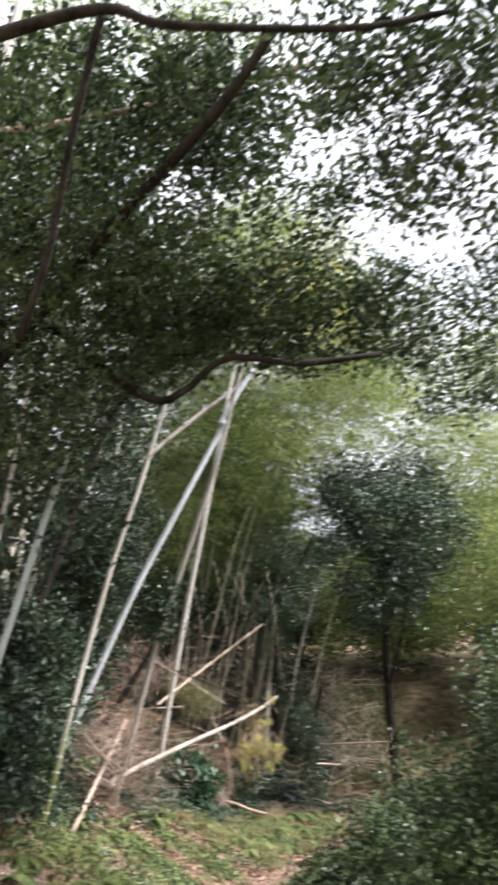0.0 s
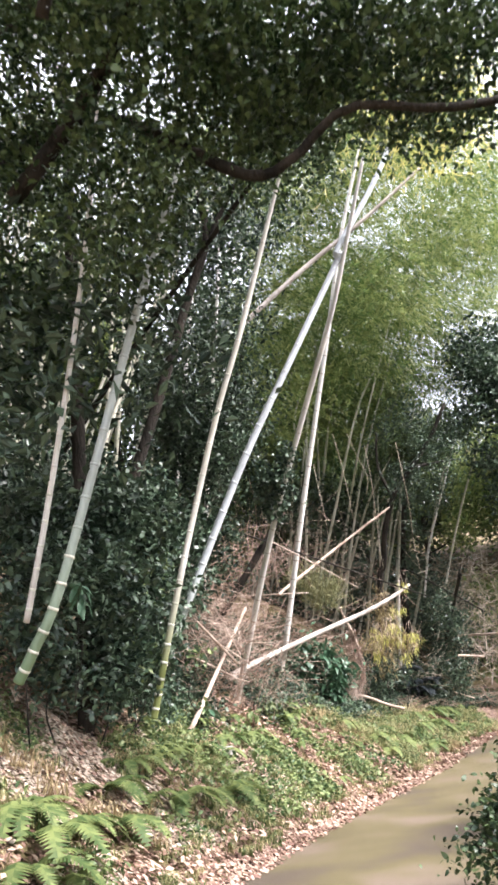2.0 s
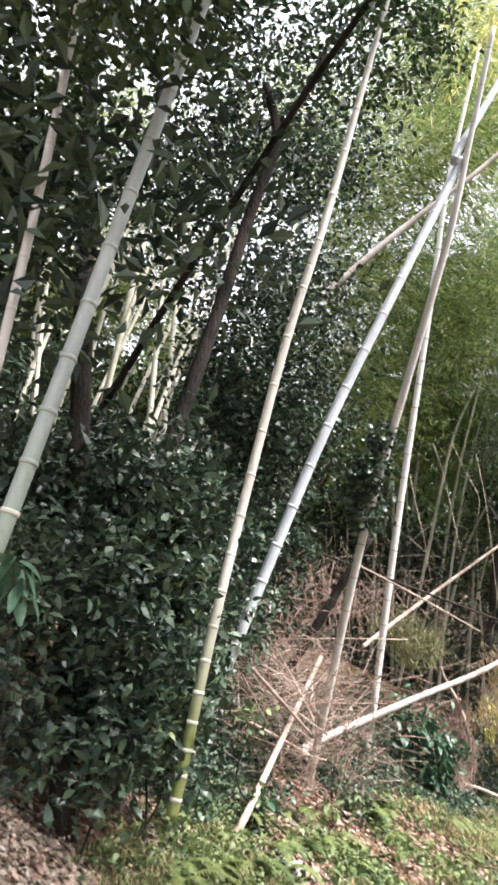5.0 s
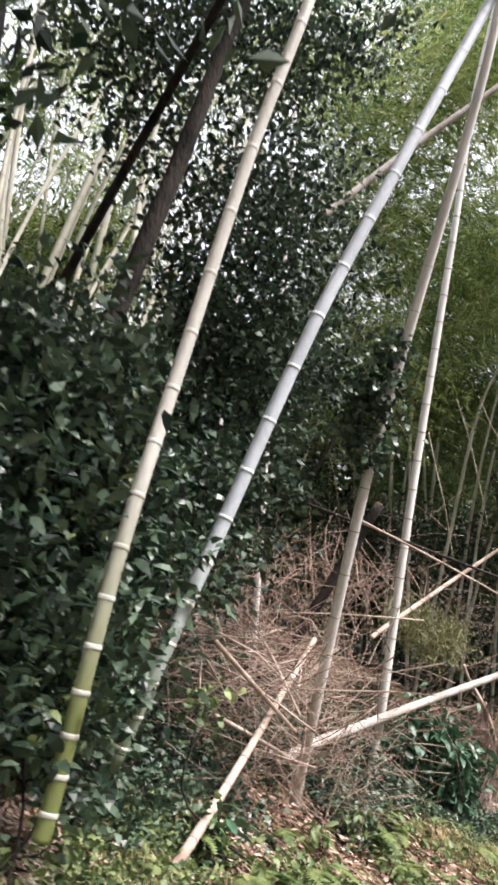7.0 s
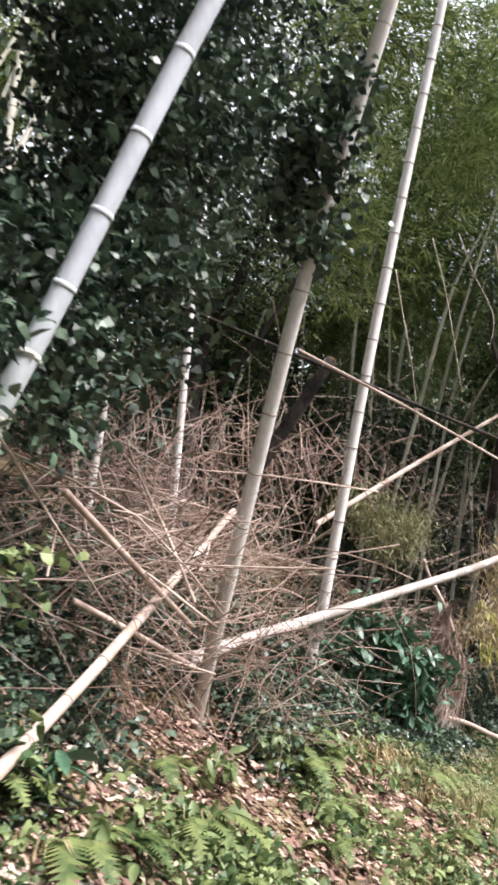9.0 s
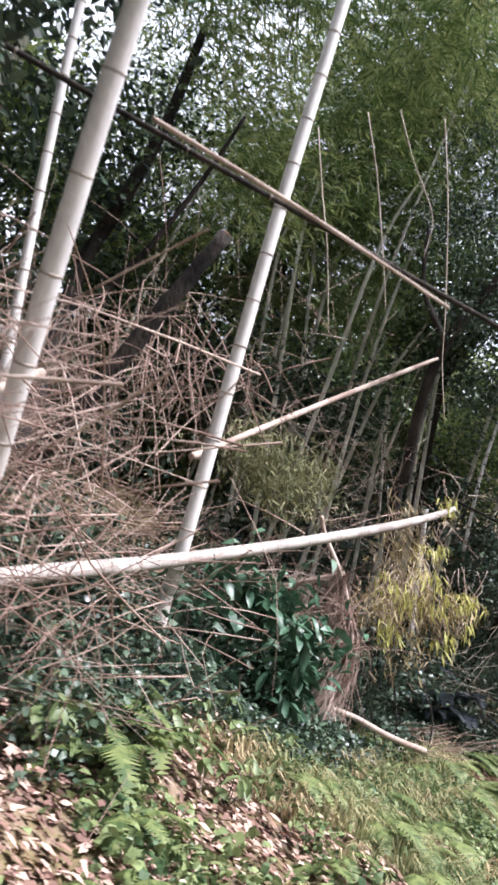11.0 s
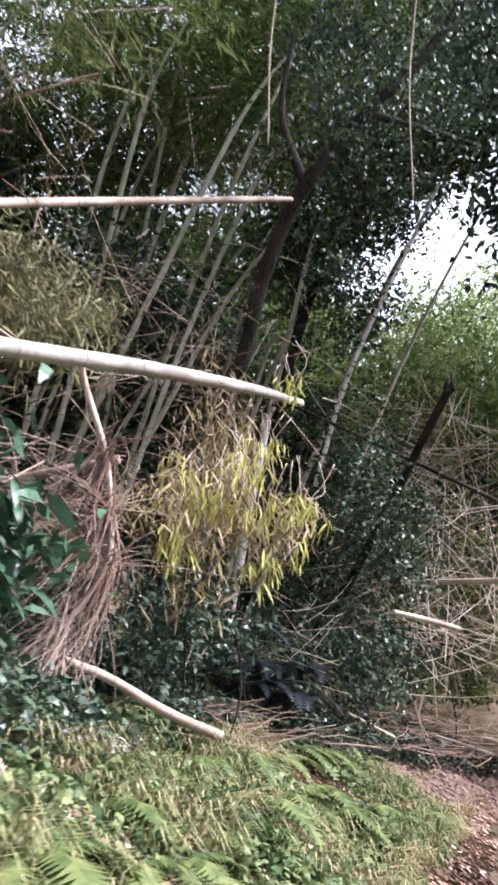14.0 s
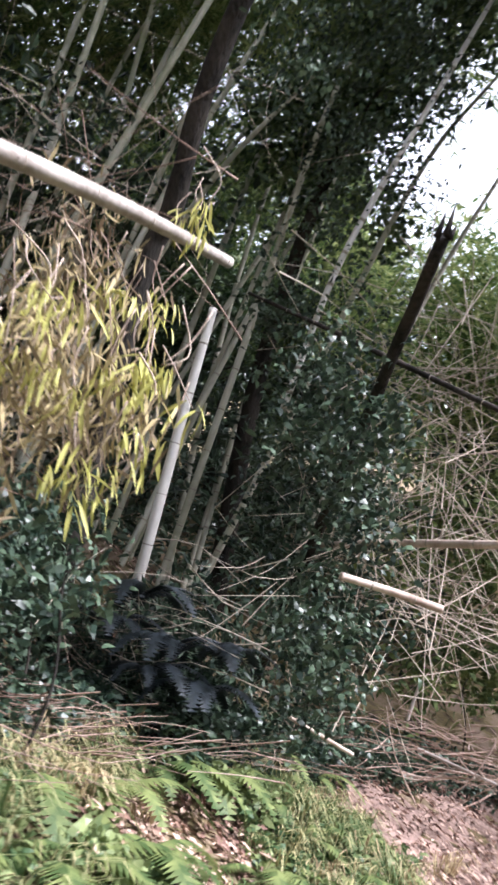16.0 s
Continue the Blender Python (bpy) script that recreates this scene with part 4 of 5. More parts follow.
def grass(label, n, s0, s1, y0, y1, tall, seed, keep, material=M_GRASS, lean=0.75, blades=22):
    """Tufts of arching blades that fall towards the lane."""
    root, g = on_bank(n // blades, s0, s1, y0, y1, seed, keep)
    root = np.repeat(root, blades, 0)
    m = len(root)
    p = root + np.stack([g.normal(size=m) * 0.03, g.normal(size=m) * 0.03, np.zeros(m)], 1)
    size = np.repeat(g.uniform(0.5, 1.35, m // blades), blades)
    h = (tall * size * g.uniform(0.5, 1.25, m))[:, None]
    d = np.stack([g.normal(size=m) + 0.75, g.normal(size=m) - 0.15, np.zeros(m)], 1)
    d /= np.linalg.norm(d, axis=1)[:, None]
    side = np.stack([-d[:, 1], d[:, 0], np.zeros(m)], 1) * g.uniform(0.003, 0.0065, m)[:, None]
    up = np.array([0, 0, 1.0])
    mid = p + up * h * 0.62 + d * h * lean * 0.4
    far = p + up * h * 0.66 + d * h * lean * 0.85
    tip = p + up * h * 0.38 + d * h * lean * 1.25
    v = np.stack([p - side, p + side, mid + side * 0.9, mid - side * 0.9, far + side * 0.6, far - side * 0.6, tip], 1).reshape(-1, 3)
    i = np.arange(m)[:, None] * 7
    f = np.vstack([i + [0, 1, 2], i + [0, 2, 3], i + [3, 2, 4], i + [3, 4, 5], i + [5, 4, 6]])
    tagged(mesh_object("grass", v, f, material), label, "grass", kind="stuff")


def litter(label, n, s0, s1, y0, y1, size, width, seed, keep=None, material=M_LITTER, lift=0.0):
    p, g = on_bank(n, s0, s1, y0, y1, seed, keep)
    p[:, 2] += lift + 0.012 + 0.02 * g.random(len(p))
    m = len(p)
    a = g.uniform(0, 6.28, m)
    slope = -0.55
    d = np.stack([np.cos(a), np.sin(a), slope * np.cos(a) + 0.25 * g.normal(size=m)], 1)
    w = np.stack([-np.sin(a), np.cos(a), -slope * np.sin(a) + 0.25 * g.normal(size=m)], 1)
    k = g.uniform(0.6, 1.3, m)[:, None]
    v = np.stack([p - d * size * k / 2, p + w * width * k / 2 + [0, 0, 0.008], p + d * size * k / 2, p - w * width * k / 2], 1).reshape(-1, 3)
    i = np.arange(m)[:, None] * 4
    tagged(mesh_object("fallen_leaves", v, np.vstack([i + [0, 1, 2], i + [0, 2, 3]]), material), label, "fallen leaves", kind="stuff")


litter("brown leaves lying over the low growth", 15000, 0.1, 1.9, 5, 22, 0.07, 0.028, 106, 0.1, lift=0.07)
litter("dry brown leaves strewn over the bank", 56000, -0.25, 2.4, 5, 21.8, 0.055, 0.024, 101)
litter("pale dry leaf litter gathered on the earth slope", 34000, 0.3, 2.0, 5, 13.5, 0.065, 0.026, 102, -0.12, M_PALETWIG)
litter("leaf litter under the grove", 17000, 2.2, 7, 8, 26, 0.085, 0.026, 104)
litter("dead leaves drifted along the lane edge", 3000, -0.3, 0.12, 4, 21, 0.06, 0.03, 103)
herbs("low green herbs and creepers on the bank", 34000, 0.25, 2.3, 6, 13.5, 0.055, 0.026, 0.16, 111, 0.2)
litter("scattered leaves on the slipped earth", 5500, -0.1, 1.8, 20.8, 25.5, 0.055, 0.018, 105, lift=0.025)
herbs("dense dark herbs under the brushwood", 40000, 1.4, 2.8, 11.5, 22, 0.06, 0.032, 0.28, 112, -0.15, M_DARK)
# dark leaves added as the shade in the gaps of the twig heap
herbs("dark leaves standing for the shaded gaps between the dead twigs", 30000, 1.9, 3.6, 12.5, 20.5, 0.07, 0.03, 0.4, 115, 0.02, M_DARK)
herbs("low green herbs and creepers on the bank", 36000, 0.2, 1.8, 11, 20, 0.06, 0.032, 0.14, 113, 0.12)
herbs("leafy herbs along the verge", 26000, 0.25, 2.0, 17.0, 22.2, 0.06, 0.026, 0.14, 114, -0.04)
herbs("dark low growth behind the bare earth", 16000, 1.1, 2.9, 21, 25, 0.07, 0.03, 0.32, 116, -0.1, M_DARK)
M_STRAWGRASS = mat("straw_grass", (0.30, 0.22, 0.13), (0.56, 0.46, 0.28), 2.2, 0.7, 0, fine=10, island=0.6, thin=0.3)
grass("yellowing grass along the lane edge", 12000, 0.0, 0.8, 8, 20, 0.12, 121, 0.05)
grass("rough grass and sedge on the verge", 24000, 0.1, 1.6, 16.5, 22.4, 0.19, 122, 0.06)
grass("dry straw grass on the verge", 8000, 0.1, 1.6, 16.0, 22.4, 0.2, 124, 0.08, M_STRAWGRASS)
grass("thin green grass on the earth bank", 12000, 0.3, 1.5, 5, 12, 0.15, 123, 0.12)
grass("dry straw grass on the earth bank", 7000, 0.2, 1.9, 6, 14, 0.16, 125, 0.14, M_STRAWGRASS)


def make_fern(at, fronds, size, seed, label="green fern with arching fronds", material=None, group="ferns on the bank"):
    g = np.random.default_rng(seed)
    thing = empty("fern", at, label, "fern", group)
    for k in range(fronds):
        a = 4.4 * (k / (fronds - 1) - 0.5) + g.normal() * 0.25
        out, l = np.array([math.cos(a), math.sin(a), 0]), size * g.uniform(0.75, 1.2)
        t = np.linspace(0, 1, 22)[:, None]
        run = np.array(at) + out * l * t + np.array([0, 0, 1.0]) * l * (1.0 * t - 1.15 * t**2)
        side = np.array([-out[1], out[0], 0])
        vs, fs = [], []
        for n in range(2, 22):
            w = 0.24 * l * math.sin(min(n / 21 * 2.3 + 0.55, 3.05))
            for sg in (1, -1):
                b, e = run[n], run[n] + side * sg * w + out * w * 0.35 + np.array([0, 0, -0.25 * w])
                h = (run[min(n + 1, 21)] - run[n - 1]) * 0.33
                i = len(vs)
                vs += [b - h, e, b + h]
                fs.append((i, i + 1, i + 2))
        child(mesh_object("frond", vs, fs, material or M_FERN), thing)
    return thing


FERNS = [(-3.35, 8.0), (-3.3, 9.2), (-3.05, 9.7), (-2.9, 10.1), (-3.4, 10.0), (-3.25, 11.1), (-2.75, 11.0), (-3.3, 10.7), (-3.2, 11.6)] + [(-3.14, 7.80), (-3.15, 8.41), (-3.02, 8.85), (-3.09, 7.42), (-2.92, 7.67), (-3.37, 7.91)]
for n, (x, y) in enumerate(FERNS):
    make_fern((x, y, land(x, y)), 8, 0.42 + 0.1 * math.sin(n * 2.3), 200 + n)
VERGE = np.random.default_rng(19)
for n in range(46):
    y = 16.6 + 5.6 * (n + VERGE.random()) / 46
    x = edge_x(y) - VERGE.uniform(0.3, 1.5)
    make_fern((x, y, land(x, y)), 7, VERGE.uniform(0.26, 0.5), 230 + n, "small bright fern among verge grass")
for n in range(14):
    y = 21.3 + 0.12 * n
    x = edge_x(y) - 0.75 - 0.5 * abs(math.sin(n * 2.7)) - 0.03 * n
    make_fern((x, y, land(x, y)), 7, 0.34 + 0.07 * math.sin(n * 3.1), 290 + n, "small bright fern at the edge of bare earth")
for n in range(22):
    y = 10.8 + 5.4 * (n + VERGE.random()) / 22
    x = edge_x(y) - VERGE.uniform(0.5, 1.9)
    make_fern((x, y, land(x, y)), 7, VERGE.uniform(0.22, 0.4), 310 + n, "small fern on the leaf-strewn bank")
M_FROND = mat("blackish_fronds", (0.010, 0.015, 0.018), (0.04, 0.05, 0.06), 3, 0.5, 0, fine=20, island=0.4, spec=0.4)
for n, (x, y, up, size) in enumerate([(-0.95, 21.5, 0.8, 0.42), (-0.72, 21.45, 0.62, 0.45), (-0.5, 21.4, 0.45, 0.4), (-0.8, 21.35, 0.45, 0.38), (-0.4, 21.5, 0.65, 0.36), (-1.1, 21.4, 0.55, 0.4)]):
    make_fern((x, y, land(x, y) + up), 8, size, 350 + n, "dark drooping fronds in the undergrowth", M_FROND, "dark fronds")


# ---- shrubs ----
def bush(label, at, blobs, per, size, width, material, seed, name="shrub", droop=0.3, clump=0.13, category="shrub", group="", stems=True):
    at = (at[0], at[1], land(at[0], at[1]) - 0.03)
    thing = empty(name, at, label, category, group)
    g = np.random.default_rng(seed)
    if stems:
        for k, (x, y, z, r) in enumerate(blobs):
            if z - land(x, y) > 1.0:
                continue
            gx, gy = x + (at[0] - x) * 0.25, y + (at[1] - y) * 0.25
            mid = (x + g.normal() * 0.06, y + g.normal() * 0.06, (land(gx, gy) + z) / 2)
            child(tube("stem", smooth_line([(gx, gy, land(gx, gy) - 0.03), mid, (x, y, z), (x + 0.3 * r, y, z + 0.5 * r)], 14), [0.009, 0.007, 0.003], M_BARK, 6), thing)
    for k, blob in enumerate(blobs):
        tagged(child(leaves("foliage", cloud([blob], per, clump, 12, seed + 37 * k, 0.9, 0.35), size, width, material, droop, seed=seed + k), thing), kind="stuff")
    return thing


bush("dense dark evergreen shrub at the top of the bank", (-4.0, 9.6), [(-3.58, 10.11, 2.49, 0.55), (-3.58, 10.66, 3.37, 0.6), (-3.94, 9.32, 2.63, 0.5), (-3.71, 10.30, 1.91, 0.4), (-3.52, 10.90, 2.18, 0.42), (-4.19, 9.46, 3.25, 0.5), (-3.53, 10.85, 3.33, 0.5), (-4.01, 10.34, 3.35, 0.5), (-3.75, 9.37, 1.72, 0.3), (-3.54, 10.13, 1.58, 0.28), (-3.86, 8.90, 2.03, 0.3), (-3.47, 10.88, 1.68, 0.3)], 5200, 0.1, 0.042, M_DARK, 301)
bush("dense dark evergreen shrub behind the bamboo", (-4.2, 10.8), [(-3.94, 11.23, 3.49, 0.42), (-3.63, 11.36, 3.66, 0.4), (-3.97, 11.28, 2.90, 0.42), (-3.55, 11.44, 3.08, 0.36), (-3.69, 11.43, 2.54, 0.36), (-4.18, 11.18, 4.16, 0.36), (-3.96, 11.28, 2.18, 0.34), (-3.50, 11.75, 2.70, 0.3), (-3.95, 11.34, 1.83, 0.26), (-3.65, 11.82, 2.22, 0.26), (-3.75, 11.70, 1.92, 0.22)], 6200, 0.095, 0.04, M_DARK, 302)
bush("dark ivy and evergreen thicket among the stems", (-3.7, 12.8), [(-3.23, 12.96, 3.49, 0.42), (-3.41, 12.45, 3.47, 0.4), (-3.38, 12.51, 2.89, 0.34), (-3.04, 13.20, 5.02, 0.5), (-4.00, 13.24, 4.40, 0.4), (-4.09, 14.03, 3.94, 0.4), (-4.09, 13.40, 3.56, 0.3), (-3.47, 14.15, 5.31, 0.5), (-2.88, 14.41, 5.65, 0.45), (-3.68, 13.40, 5.43, 0.5)], 5000, 0.085, 0.04, M_DARK, 303)
bush("leafy ivy clump clinging to a bamboo stem", (-2.75, 13.6), [(-2.16, 12.94, 4.34, 0.2), (-2.25, 13.20, 3.98, 0.18), (-1.96, 12.94, 4.60, 0.14), (-2.28, 13.09, 4.18, 0.2)], 9000, 0.07, 0.045, M_DARK, 304, "ivy", 0.4, 0.08, "ivy", "", False)
# the last three, taller clusters are added on the east to shade this bush
bush("dark low bush overhanging the lane edge", (1.3, 10.4), [(0.85, 9.7, 0.45, 0.66), (1.05, 10.6, 0.6, 0.72), (1.35, 11.6, 0.7, 0.8), (1.5, 9.2, 0.6, 0.75), (1.9, 10.6, 1.0, 0.95), (1.8, 12.8, 0.8, 0.85), (2.2, 9.6, 1.1, 0.8), (2.8, 9.0, 1.9, 0.9), (2.9, 10.2, 2.2, 0.9), (3.0, 11.6, 2.0, 0.9)], 4200, 0.075, 0.036, M_CANOPY, 305)
bush("dark low bush beside the lane", (-0.27, 7.60), [(-0.12, 7.62, 0.40, 0.28), (0.06, 7.85, 0.58, 0.28), (0.3, 7.7, 0.45, 0.34), (0.55, 7.9, 0.8, 0.4)], 15000, 0.05, 0.026, M_CANOPY, 314, clump=0.08)
for k, (x, y, r) in enumerate([(2.6, 14.2, 0.8), (3.1, 16.0, 0.9), (3.9, 17.8, 0.9), (4.7, 19.8, 1.0), (5.8, 21.6, 1.0), (3.8, 14.6, 1.2), (4.8, 16.6, 1.3), (6.0, 19.0, 1.4)]):
    z = land(x, y)
    bush("leafy green shrub across the lane", (x, y), [(x, y, z + 0.7 * r, r), (x + 0.6 * r, y + 0.4, z + 1.3 * r, r * 0.8), (x - 0.3, y + 0.7, z + 0.6 * r, r * 0.7)], 1500, 0.11, 0.05, M_FERN if k % 2 else M_DARK, 330 + 5 * k, group="shrubs across the lane", clump=0.18)
bush("dark bluish undergrowth with drooping leaves", (-0.9, 21.6), [(-0.72, 22.00, 1.89, 0.26), (-1.00, 22.04, 1.67, 0.26), (-0.43, 22.23, 1.58, 0.24), (-0.18, 22.33, 2.01, 0.28), (-0.75, 21.93, 1.45, 0.22), (-1.36, 21.71, 1.63, 0.24), (0.19, 22.78, 1.70, 0.25), (-0.07, 22.64, 2.39, 0.25), (-1.59, 21.37, 1.96, 0.25)], 7000, 0.09, 0.026, M_DARK, 306, droop=0.8)
bush("ivy-covered evergreen bush beside the stump", (0.0, 22.2), [(-0.07, 22.62, 3.76, 0.3), (0.18, 22.80, 3.28, 0.28), (-0.34, 22.60, 4.42, 0.3), (0.39, 22.82, 2.94, 0.22), (-0.25, 22.84, 3.04, 0.26), (-0.40, 22.76, 2.59, 0.22)], 7000, 0.065, 0.035, M_DARK, 307)
bush("dark leafy tangle at the foot of the stump", (0.25, 20.9), [(0.27, 20.68, 2.84, 0.17), (0.20, 20.84, 2.50, 0.18), (-0.01, 20.80, 3.22, 0.17), (0.30, 21.02, 2.30, 0.14), (-0.09, 21.01, 2.87, 0.18), (0.23, 21.33, 1.96, 0.14), (0.14, 21.40, 1.69, 0.16), (0.30, 21.58, 1.50, 0.13), (0.05, 21.69, 1.43, 0.14), (0.43, 21.59, 1.85, 0.12)], 11000, 0.06, 0.032, M_DARK, 311, stems=False)
bush("shadowed scrub beyond the dead branches", (1.6, 25.0), [(1.61, 25.40, 2.79, 0.6), (1.94, 25.53, 3.81, 0.7), (1.04, 24.88, 2.93, 0.5), (1.92, 25.24, 2.06, 0.45), (2.18, 24.93, 3.25, 0.6), (1.28, 25.42, 3.95, 0.6), (2.18, 25.28, 2.68, 0.6), (1.25, 24.97, 2.06, 0.4), (1.69, 24.88, 1.80, 0.35), (1.22, 24.65, 1.73, 0.3), (2.05, 25.07, 1.97, 0.4)], 1500, 0.1, 0.045, M_FERN, 312)
M_OLIVE = mat("olive_leaves", (0.10, 0.11, 0.05), (0.33, 0.32, 0.17), 2.2, 0.65, 0, fine=10, island=0.6, thin=0.25)
bush("olive drooping bamboo foliage over the brushwood", (-3.0, 19.4), [(-2.50, 19.08, 3.62, 0.34), (-2.78, 18.99, 3.79, 0.32), (-2.18, 19.25, 3.50, 0.28), (-2.39, 19.09, 3.33, 0.2)], 9000, 0.12, 0.012, M_OLIVE, 308, droop=0.9, name="bamboo_spray")
bush("small-leaved green seedlings on the bank", (-2.6, 15.7), [(-2.63, 16.60, 1.09, 0.14), (-2.49, 16.75, 1.00, 0.14), (-3.20, 12.15, 1.88, 0.14), (-3.26, 12.45, 1.28, 0.12)], 3000, 0.075, 0.045, M_HERB, 309)

bush("pale green leafy sprays in front of dark shrubs", (-3.35, 10.2), [(-3.58, 10.65, 2.31, 0.2), (-3.44, 10.81, 2.06, 0.18), (-3.55, 10.72, 1.71, 0.18), (-3.41, 10.92, 2.81, 0.18), (-3.62, 10.82, 3.12, 0.18)], 2400, 0.085, 0.034, M_HERB, 313)


# shrub with large leathery leaves: every leaf a part
def leaf_mesh(name, l, w, material, curl, cols=4):
    xs = np.linspace(0, 1, 7)
    vs, fs = [], []
    for k, u in enumerate(xs):
        half = w / 2 * math.sin(math.pi * min(u * 0.92 + 0.04, 1)) ** 0.8
        z = -curl * l * u * u
        vs += [(u * l, -half, z + half * 0.3), (u * l, 0, z), (u * l, half, z + half * 0.3)]
    for k in range(6):
        a = 3 * k
        fs += [(a, a + 3, a + 4, a + 1), (a + 1, a + 4, a + 5, a + 2)]
    me = bpy.data.meshes.new(name)
    me.from_pydata(vs, [], fs)
    me.polygons.foreach_set("use_smooth", [True] * len(fs))
    me.materials.append(material)
    return me


def leafy(label, at, blobs, count, meshes, seed, name, droop, category="shrub", stem_mat=None):
    """Sprigs that fan out from the foot, each with a whorl of leaves at its tip."""
    at = (at[0], at[1], land(at[0], at[1]) - 0.03)
    thing = empty(name, at, label, category)
    g = np.random.default_rng(seed)
    total = sum(b[3] ** 2 for b in blobs)
    for x, y, z, r in blobs:
        n = max(2, int(count * r * r / total / 6))
        for _ in range(n):
            d = g.normal(size=3)
            d /= np.linalg.norm(d)
            tip = np.array([x, y, z]) + d * r * g.random() ** 0.4 * [1, 1, 0.9]
            root = (tip + [0.08 * g.normal(), 0.08 * g.normal(), 0.25]) if droop > 1.0 else np.array(at) * 0.5 + np.array([x, y, z - r * 0.8]) * 0.5
            mid = (root + tip) / 2 + g.normal(size=3) * 0.04
            child(tube("stem", smooth_line([root, mid, tip], 8), [0.004, 0.003, 0.002], stem_mat or M_BARK, 4), thing)
            a0 = g.random() * 6.28
            for k in range(6):
                a = a0 + k * 1.1 + g.normal() * 0.2
                me = meshes[int(g.integers(len(meshes)))]
                ob = new("leaf", me)
                ob.parent = thing
                off = g.normal(size=3) * 0.025
                m = Matrix.Translation(Vector(tip + off) - Vector(at)) @ Euler((g.normal() * 0.35, droop + g.normal() * 0.4, a)).to_matrix().to_4x4() @ Matrix.Scale(g.uniform(0.7, 1.15), 4)
                ob.matrix_basis = m
    return thing


BIG = [leaf_mesh("leaf", 0.19, 0.068, M_BIGLEAF, 0.25), leaf_mesh("leaf", 0.16, 0.055, M_BIGLEAF, 0.4), leaf_mesh("leaf", 0.21, 0.078, M_BIGLEAF, 0.15)]
SHRUB = leafy("glossy dark shrub with large leathery leaves", (-2.45, 18.5), [(-2.26, 17.90, 1.97, 0.36), (-2.51, 17.69, 2.20, 0.32), (-2.11, 18.04, 1.62, 0.28), (-2.82, 17.64, 1.98, 0.32), (-2.40, 17.93, 1.57, 0.3)], 290, BIG, 401, "broadleaf_shrub", 0.5)
for k, blob in enumerate([(-2.26, 17.95, 1.98, 0.4), (-2.53, 17.77, 2.25, 0.34), (-2.12, 18.09, 1.62, 0.3), (-2.88, 17.74, 2.00, 0.36), (-2.46, 18.04, 1.54, 0.34), (-1.99, 18.06, 1.86, 0.24)]):
    tagged(child(leaves("foliage", cloud([blob], 700, 0.12, 8, 420 + k, 0.9, 0.3), 0.16, 0.06, M_BIGLEAF, 0.5, seed=420 + k), SHRUB), kind="stuff")
leafy("young shrub with long pale-green leaves", (-2.75, 16.6), [(-2.89, 17.15, 2.14, 0.2), (-2.76, 17.41, 2.33, 0.16), (-2.78, 17.14, 1.33, 0.2), (-2.64, 17.39, 1.26, 0.14)], 90, BIG, 402, "broadleaf_shrub", 0.6)
SMALL = [leaf_mesh("leaf", 0.11, 0.05, M_HERB, 0.3), leaf_mesh("leaf", 0.085, 0.042, M_HERB, 0.2)]
for k, (x, y) in enumerate([(-2.57, 16.0), (-2.38, 16.35), (-2.72, 15.7), (-2.3, 15.75), (-2.52, 16.65), (-2.1, 16.3), (-2.2, 17.0), (-3.0, 14.0), (-2.8, 13.3), (-3.05, 12.6), (-2.9, 14.7), (-2.6, 12.2)]):
    leafy("low broad-leaved green plant on the bank", (x, y), [(x, y, land(x, y) + 0.13, 0.16)], 40, SMALL, 440 + k, "broadleaf_plant", 0.45, "plant")
leafy("young broadleaf plant low on the bank", (-3.0, 12.6), [(-3.36, 12.52, 1.31, 0.16)], 14, BIG, 403, "broadleaf_shrub", 0.5)
leafy("evergreen sapling with one pale leaf cluster", (-3.3, 8.6), [(-3.10, 8.29, 2.25, 0.1)], 12, BIG, 404, "broadleaf_shrub", 0.7)
M_STRAW = mat("straw_leaves", (0.20, 0.15, 0.10), (0.44, 0.36, 0.19), 2.2, 0.7, 0, fine=10, island=0.6, thin=0.25)
YEL = [leaf_mesh("leaf", 0.13, 0.016, M_YLEAF, 0.25), leaf_mesh("leaf", 0.1, 0.014, M_YLEAF, 0.4), leaf_mesh("leaf", 0.155, 0.018, M_YLEAF, 0.15)]
leafy("bush of hanging yellow and straw-coloured bamboo leaves", (-1.3, 19.7), [(-1.03, 19.33, 2.52, 0.26), (-0.66, 19.39, 2.35, 0.2), (-1.34, 19.21, 2.54, 0.24), (-0.82, 19.48, 2.10, 0.18), (-1.44, 19.24, 2.18, 0.2), (-0.78, 19.99, 3.57, 0.14), (-0.96, 20.04, 3.02, 0.2)], 460, YEL, 405, "bamboo_bush", 1.02, "shrub", M_BROWNCULM)
bush("withered straw-coloured bamboo foliage", (-1.4, 19.6), [(-1.20, 19.46, 2.44, 0.26), (-0.87, 19.49, 2.36, 0.24), (-1.50, 19.28, 2.36, 0.24), (-1.22, 19.94, 2.94, 0.26), (-1.32, 20.06, 2.52, 0.2), (-1.27, 19.41, 1.99, 0.2), (-1.19, 19.93, 3.30, 0.2)], 5200, 0.12, 0.014, M_STRAW, 406, "bamboo_bush", 1.4, 0.12)
bush("small mixed undergrowth beneath the yellow bush", (-1.2, 20.0), [(-1.34, 19.79, 1.83, 0.2), (-1.60, 19.65, 1.62, 0.2), (-1.00, 20.04, 1.74, 0.22), (-1.22, 20.40, 2.13, 0.2), (-1.30, 20.65, 1.66, 0.2)], 5000, 0.075, 0.03, M_DARK, 407)


